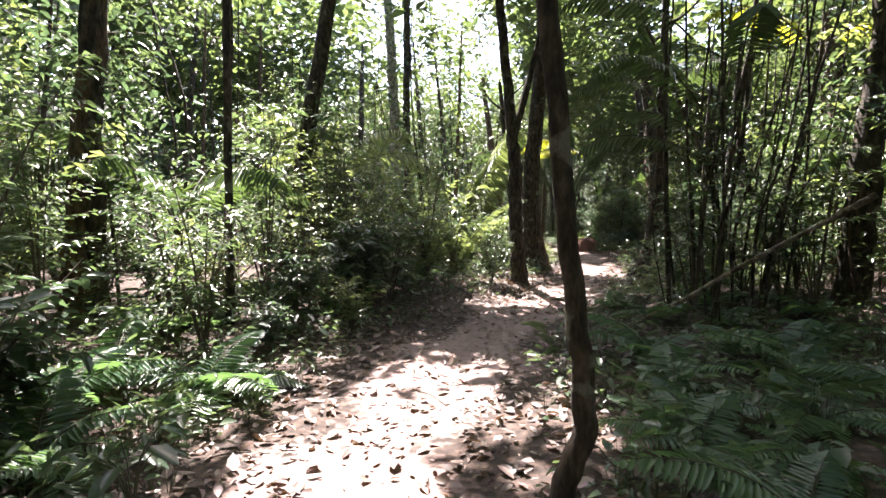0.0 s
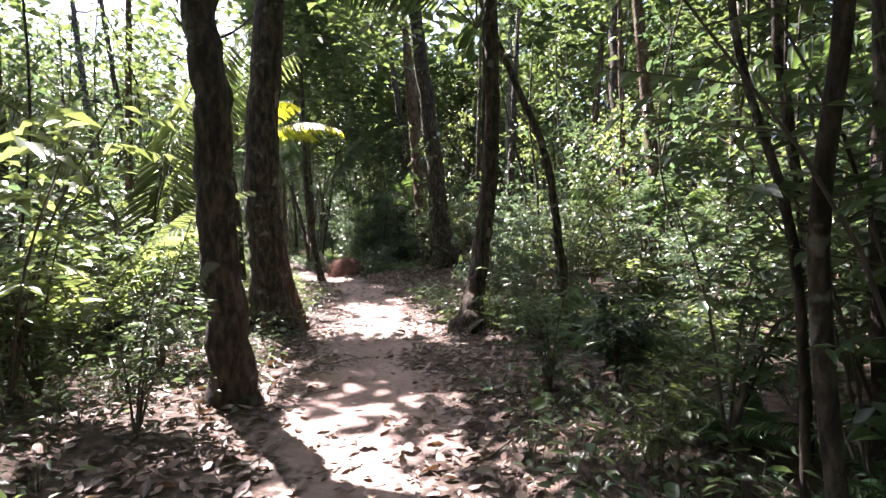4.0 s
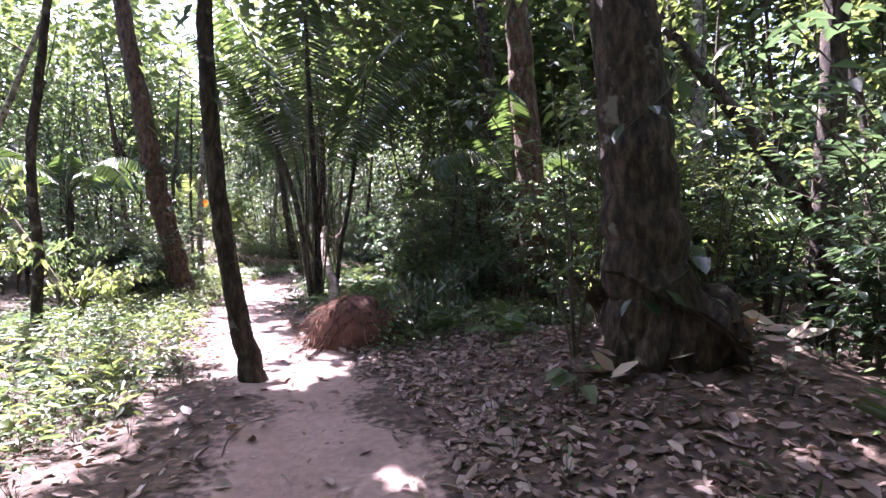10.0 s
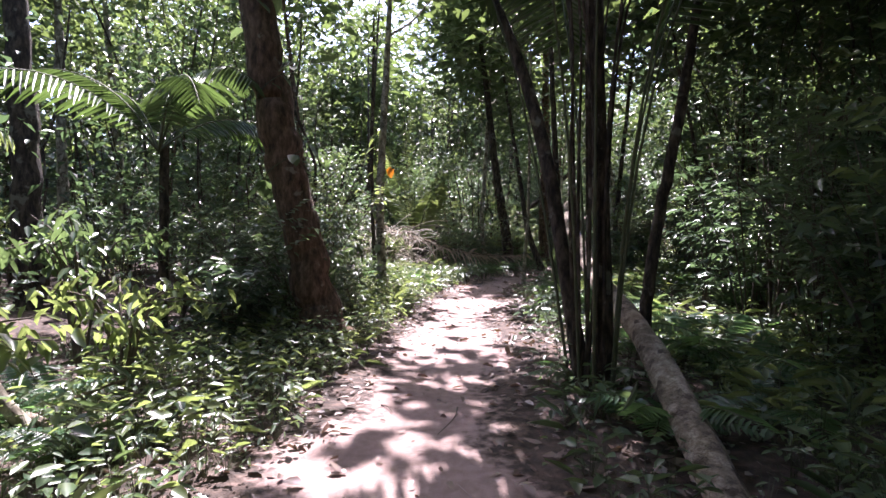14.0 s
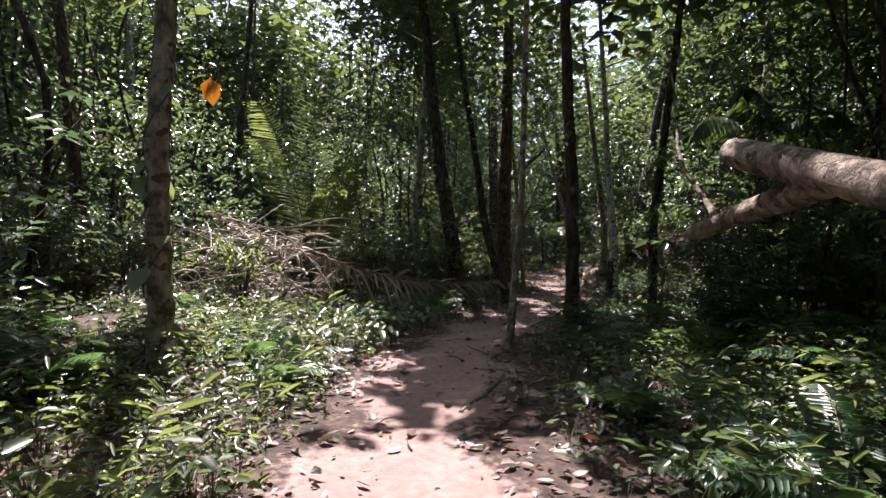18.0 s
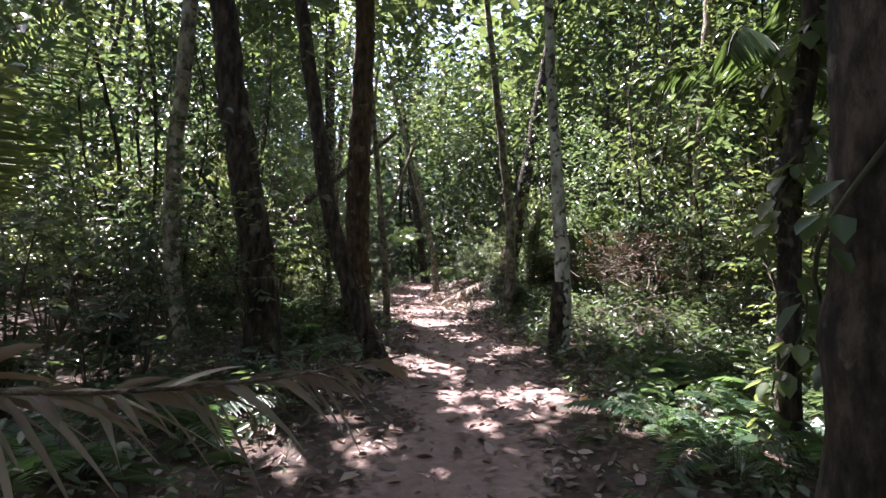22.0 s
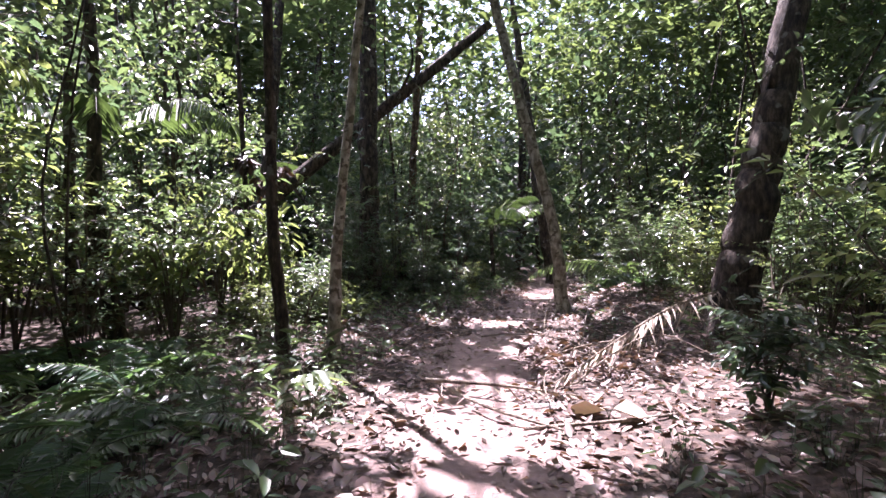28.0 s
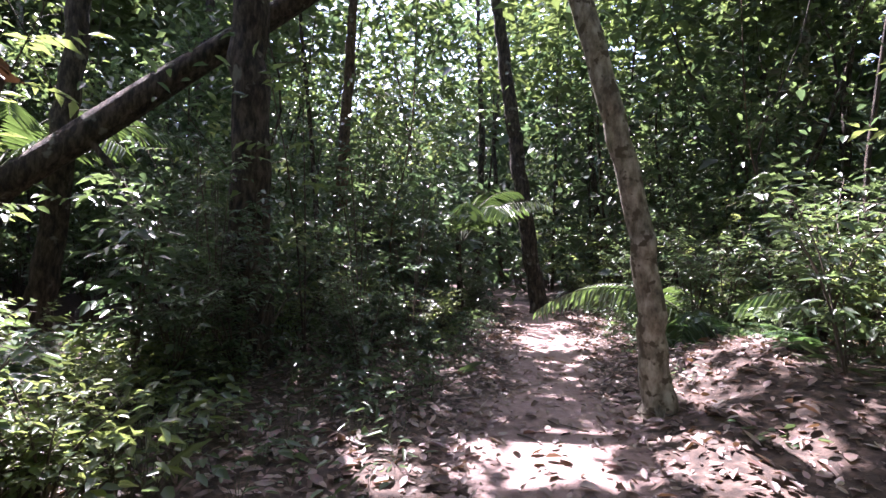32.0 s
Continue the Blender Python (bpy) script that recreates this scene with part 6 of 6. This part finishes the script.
vine((9.6, 33.2, gz(9.6, 33.2)), [(9.57, 33.28, 0.0), (9.57, 33.28, 1.7), (9.64, 33.23, 3.0)], 170, 0.15, LEAF_LIGHT, "arrow-leaved climber covering a trunk", 0.1)
vine((7.85, 32.0, gz(7.85, 32.0)), [(7.74, 31.95, 0), (7.74, 31.9, 1.4), (7.66, 31.9, 3.2)], 70, 0.11, LEAF, "climbing vine with pale green leaves on a dark trunk", 0.12)
vine((9.1, 13.8, gz(9.1, 13.8)), [(9.25, 13.97, 0.3), (9.1, 14.02, 2.0), (8.9, 14.1, 4.6)], 45, 0.22, LEAF_DARK, "climber with long leaves on a thick trunk", 0.34)
vine((10.95, 39.35, gz(10.95, 39.35)), [(11.0, 39.49, 0.2), (11.05, 39.48, 1.5), (10.95, 39.52, 3.0)], 60, 0.09, LEAF_LIGHT, "small-leaved creeper on a bent trunk", 0.1)
vine((13.95, 45.0, gz(13.95, 45.0)), [(14.0, 45.1, 0.2), (14.4, 45.1, 1.9), (14.8, 45.05, 4.0)], 40, 0.12, LEAF, "small-leaved creeper on a brown trunk", 0.24)
vine((5.95, 16.2, gz(5.95, 16.2)), [(5.9, 16.1, 0.2), (5.6, 16.2, 2.0), (5.5, 16.2, 4.2)], 12, 0.2, LEAF_DARK, "few-leaved climber high on a slim trunk", 0.09, lowest=24)
vine((3.4, 29.45, gz(3.4, 29.45)), [(3.34, 29.3, 0.3), (3.32, 29.3, 2.0), (3.36, 29.3, 3.9)], 26, 0.24, LEAF_LIGHT, "climber with large bright hanging leaves on a pole-like tree", 0.12)
vine((3.4, 24.2, gz(3.4, 24.2)), [(3.4, 24.0, 1.5), (3.3, 24.0, 2.9), (3.1, 24.0, 4.4)], 30, 0.26, LEAF, "climber with large leaves on a leaning trunk", 0.26)
ob_ = thing("hanging_leaf", (3.34, 30.28, 2.85), "large orange withered leaf hanging from a climber", "leaf")
v_, f_ = blades(np.array([[0, 0, 0.25]]), np.array([[0.15, -0.1, -1.0]]), np.array([[0.3, -1.0, 0.1]]), 0.3, 0.2, 0.15, 0.1)
part("blade", mesh("blade", [(v_, f_, 0)], [ORANGE_LEAF]), ob_)
part("stalk", mesh("stalk", [(*tube([(0, 0, 0.25), (0.1, -0.5, 0.55), (0.28, -1.25, 0.9)], [0.005, 0.005, 0.006], 4), 0)], [STEM]), ob_)
# bright leafy sprays over the sunny undergrowth
for x_, y_, h_, tone_ in ((10.3, 11.9, 0.9, LEAF), (11.0, 11.6, 1.1, LEAF), (10.2, 11.0, 0.7, LEAF), (11.6, 13.0, 1.3, LEAF), (9.7, 10.6, 0.6, LEAF), (2.6, 17.6, 1.3, LEAF_LIGHT), (2.9, 20.2, 0.9, LEAF_LIGHT), (3.0, 21.6, 1.0, LEAF_LIGHT), (1.9, 22.4, 1.6, LEAF), (3.6, 24.6, 1.2, LEAF), (2.8, 26.2, 1.5, LEAF), (2.9, 32.6, 1.15, LEAF_LIGHT),
                          (7.9, 46.0, 1.4, LEAF_LIGHT), (7.2, 46.8, 1.8, LEAF_LIGHT), (7.2, 45.2, 1.4, LEAF_LIGHT), (12.6, 35.2, 0.8, LEAF), (12.1, 38.9, 1.7, LEAF), (13.4, 38.6, 1.6, LEAF_DARK), (8.6, 10.4, 0.7, LEAF_DARK), (9.0, 11.0, 0.8, LEAF), (8.3, 10.0, 0.6, LEAF_DARK), (9.4, 10.3, 0.8, LEAF), (9.9, 11.2, 0.9, LEAF_DARK), (7.9, 17.2, 0.8, LEAF_DARK), (8.9, 18.4, 1.0, LEAF_DARK), (2.0, 19.7, 2.5, LEAF_LIGHT), (1.4, 18.6, 2.2, LEAF_LIGHT), (12.2, 40.6, 2.3, LEAF_LIGHT), (12.6, 41.2, 2.0, LEAF), (1.5, 16.0, 2.2, LEAF_LIGHT)):
    ob_ = thing("bush", (x_, y_, gz(x_, y_)), "bush with large drooping green leaves", "bush", "bushes with drooping leaves")
    for k in range(7):
        a_ = rng.uniform(0, 6.28)
        e_ = np.array([math.cos(a_) * rng.uniform(0.4, 1.0), math.sin(a_) * rng.uniform(0.3, 0.8), h_ * rng.uniform(0.7, 1.05)])
        l_ = spline([(0, 0, -0.05), (e_[0] * 0.3, e_[1] * 0.3, h_ * 0.8), tuple(e_)], 10)
        part("stem", mesh("stem", [(*tube(l_, np.linspace(0.016, 0.004, 10), 5), 0)], [TWIG]), ob_)
        n_ = 32
        q_ = l_[rng.integers(3, 10, n_)] + rng.normal(0, 0.07, (n_, 3))
        b_ = rng.uniform(0, 6.28, n_)
        z_ = rng.uniform(0.12, 0.24, n_) * (0.45 + 0.25 * h_)
        v_, f_ = blades(q_, np.stack([np.cos(b_), np.sin(b_), rng.uniform(-1.3, -0.2, n_)], 1), np.column_stack([rng.normal(0, 0.4, (n_, 2)), np.ones(n_)]), z_, z_ * 0.36, 0.2, 0.2)
        tagged(part("leaf_spray", mesh("leaf_spray", [(v_, f_, 0)], [tone_]), ob_), kind="stuff")


# the white tree's foot is dark with moss
foot_ = next(o for o in bpy.data.objects if o.parent is None and abs(o.location.x - 10.2) < 0.1 and abs(o.location.y - 36.72) < 0.1)
s_ = spline([(0, 0, 0, 0.19), (0.005, 0, 0.12, 0.145), (0.04, -0.02, 0.5, 0.118), (0.042, -0.02, 0.78, 0.107), (0.042, -0.02, 1.05, 0.085)], 30)
part("mossy_foot", smooth(mesh("mossy_foot", [(*bark_tube(s_[:, :3], s_[:, 3], 22, 0.075, 0.2), 0)], [BARK_DARK])), foot_, "dark mossy lower bark")


# Odds and ends at the feet of the big trees.
def leaf_heap(cx, cy, r, n, label):
    """Curled dead leaves and leaf stalks caught in a heap."""
    z = gz(cx, cy)
    ob = thing("dead_leaf_heap", (cx, cy, z), label, "leaf heap")
    for _ in range(n):
        q = rng.normal(0, 0.42, 2) * r
        at = np.array([[q[0], q[1], gz(cx + q[0], cy + q[1]) - z + 0.02 + rng.random() * 0.5 * r * math.exp(-(q @ q) / (r * r * 0.4))]])
        ax = unit(np.array([[q[0], q[1], 0.0]]) + rng.normal(0, 0.12, (1, 3)))
        ln = rng.uniform(0.16, 0.34, 1)
        v, f = blades(at, ax, np.array([[0.0, 0.0, 1.0]]) + rng.normal(0, 0.5, (1, 3)), ln, ln * rng.uniform(0.25, 0.5), 0.3, -0.3, True)
        part("dead_leaf", mesh("dead_leaf", [(v, f, 0)], [DRY_LEAF if rng.random() < 0.6 else DRY_FROND]), ob)


leaf_heap(9.75, 13.75, 0.42, 46, "heap of curled brown dead leaves at a big tree's foot")
leaf_heap(8.95, 13.7, 0.25, 22, "curled tan dead leaves beside a big tree's foot")
leaf_heap(7.9, 6.2, 0.3, 20, "curled pale dead leaves among ferns")
part("buttress", smooth(mesh("buttress", [(*bark_tube(spline([(0.42, -0.02, -0.05), (0.34, 0.0, 0.35), (0.2, 0.0, 0.95), (0.1, 0.0, 1.7)], 40), np.linspace(0.12, 0.05, 40), 20, 0.05, 0.4), 0)], [BARK_BROWN])), next(o for o in bpy.data.objects if o.parent is None and abs(o.location.x - 3.54) < 0.15 and abs(o.location.y - 8.02) < 0.15), "paler root fin with lichen")


# a dark stem with ragged clumps of withered leaves caught on it
ob_ = tree([(7.35, 47.9, 0, 0.05), (7.3, 47.9, 1.5, 0.045), (7.2, 47.9, 3.4, 0.04)], BARK_DARK, "thin dark stem hung with clumps of withered leaves", 6, 150)
for x_, y_, z_, r_ in ((0.22, -0.05, 2.12, 0.22), (-0.28, -0.1, 1.62, 0.2), (0.45, 0.05, 2.35, 0.16), (-0.1, 0.0, 2.5, 0.14)):
    d_ = unit(rng.normal(0, 1, (70, 3)))
    s_ = rng.uniform(0.12, 0.22, 70)
    v_, f_ = blades(np.array([x_, y_, z_]) + d_ * r_ * rng.uniform(0.2, 0.8, (70, 1)), d_ * 0.6 + np.array([0, 0, -0.7]), rng.normal(0, 1, (70, 3)), s_, s_ * 0.5, 0.3, 0.2)
    tagged(part("dead_leaf_clump", mesh("dead_leaf_clump", [(v_, f_, 0)], [DEAD_CLUMP]), ob_, "dark brown withered leaf clump"), kind="stuff")


# more palms in the depth of the wood
for x_, y_, h_, n_, mat_ in ((1.2, 24.6, 2.6, 8, PALM_LEAF), (-0.6, 21.0, 1.6, 8, LEAF_LIGHT), (13.4, 33.0, 0.4, 8, PALM_LEAF), (12.6, 29.5, 1.2, 8, PALM_LEAF), (11.8, 24.8, 0.6, 8, PALM_LEAF), (14.8, 41.5, 1.4, 8, PALM_LEAF), (4.2, 43.6, 1.8, 8, LEAF_LIGHT), (6.0, 51.5, 2.2, 8, PALM_LEAF),
                          (15.8, 50.4, 0.6, 8, PALM_LEAF), (13.0, 54.5, 1.6, 8, PALM_LEAF), (9.6, 55.0, 0.5, 8, PALM_LEAF), (-2.6, 0.8, 1.2, 8, PALM_LEAF), (-1.6, 5.0, 1.8, 8, LEAF_LIGHT), (11.4, 7.8, 1.2, 8, PALM_LEAF), (12.6, 17.2, 1.0, 8, PALM_LEAF), (10.6, 19.6, 2.4, 8, PALM_LEAF), (0.6, 13.2, 1.2, 8, LEAF_LIGHT), (8.6, 1.8, 1.6, 8, PALM_LEAF)):
    a_ = rng.uniform(0, 360)
    palm((x_, y_), [(a_ + k * 360 / n_ + rng.normal(0, 14), rng.uniform(40, 75), rng.uniform(2.0, 3.0), rng.uniform(75, 115)) for k in range(n_)], "palm with arching feathery fronds among the trees", mat_, [[(0, 0, 0, 0.08), (rng.normal(0, 0.05), rng.normal(0, 0.05), h_ + 0.1, 0.06)]] if h_ > 0.8 else (), h_ if h_ > 0.8 else 0.05, 0.55, 30, bare=0.2, hang=0.5, width=0.04)
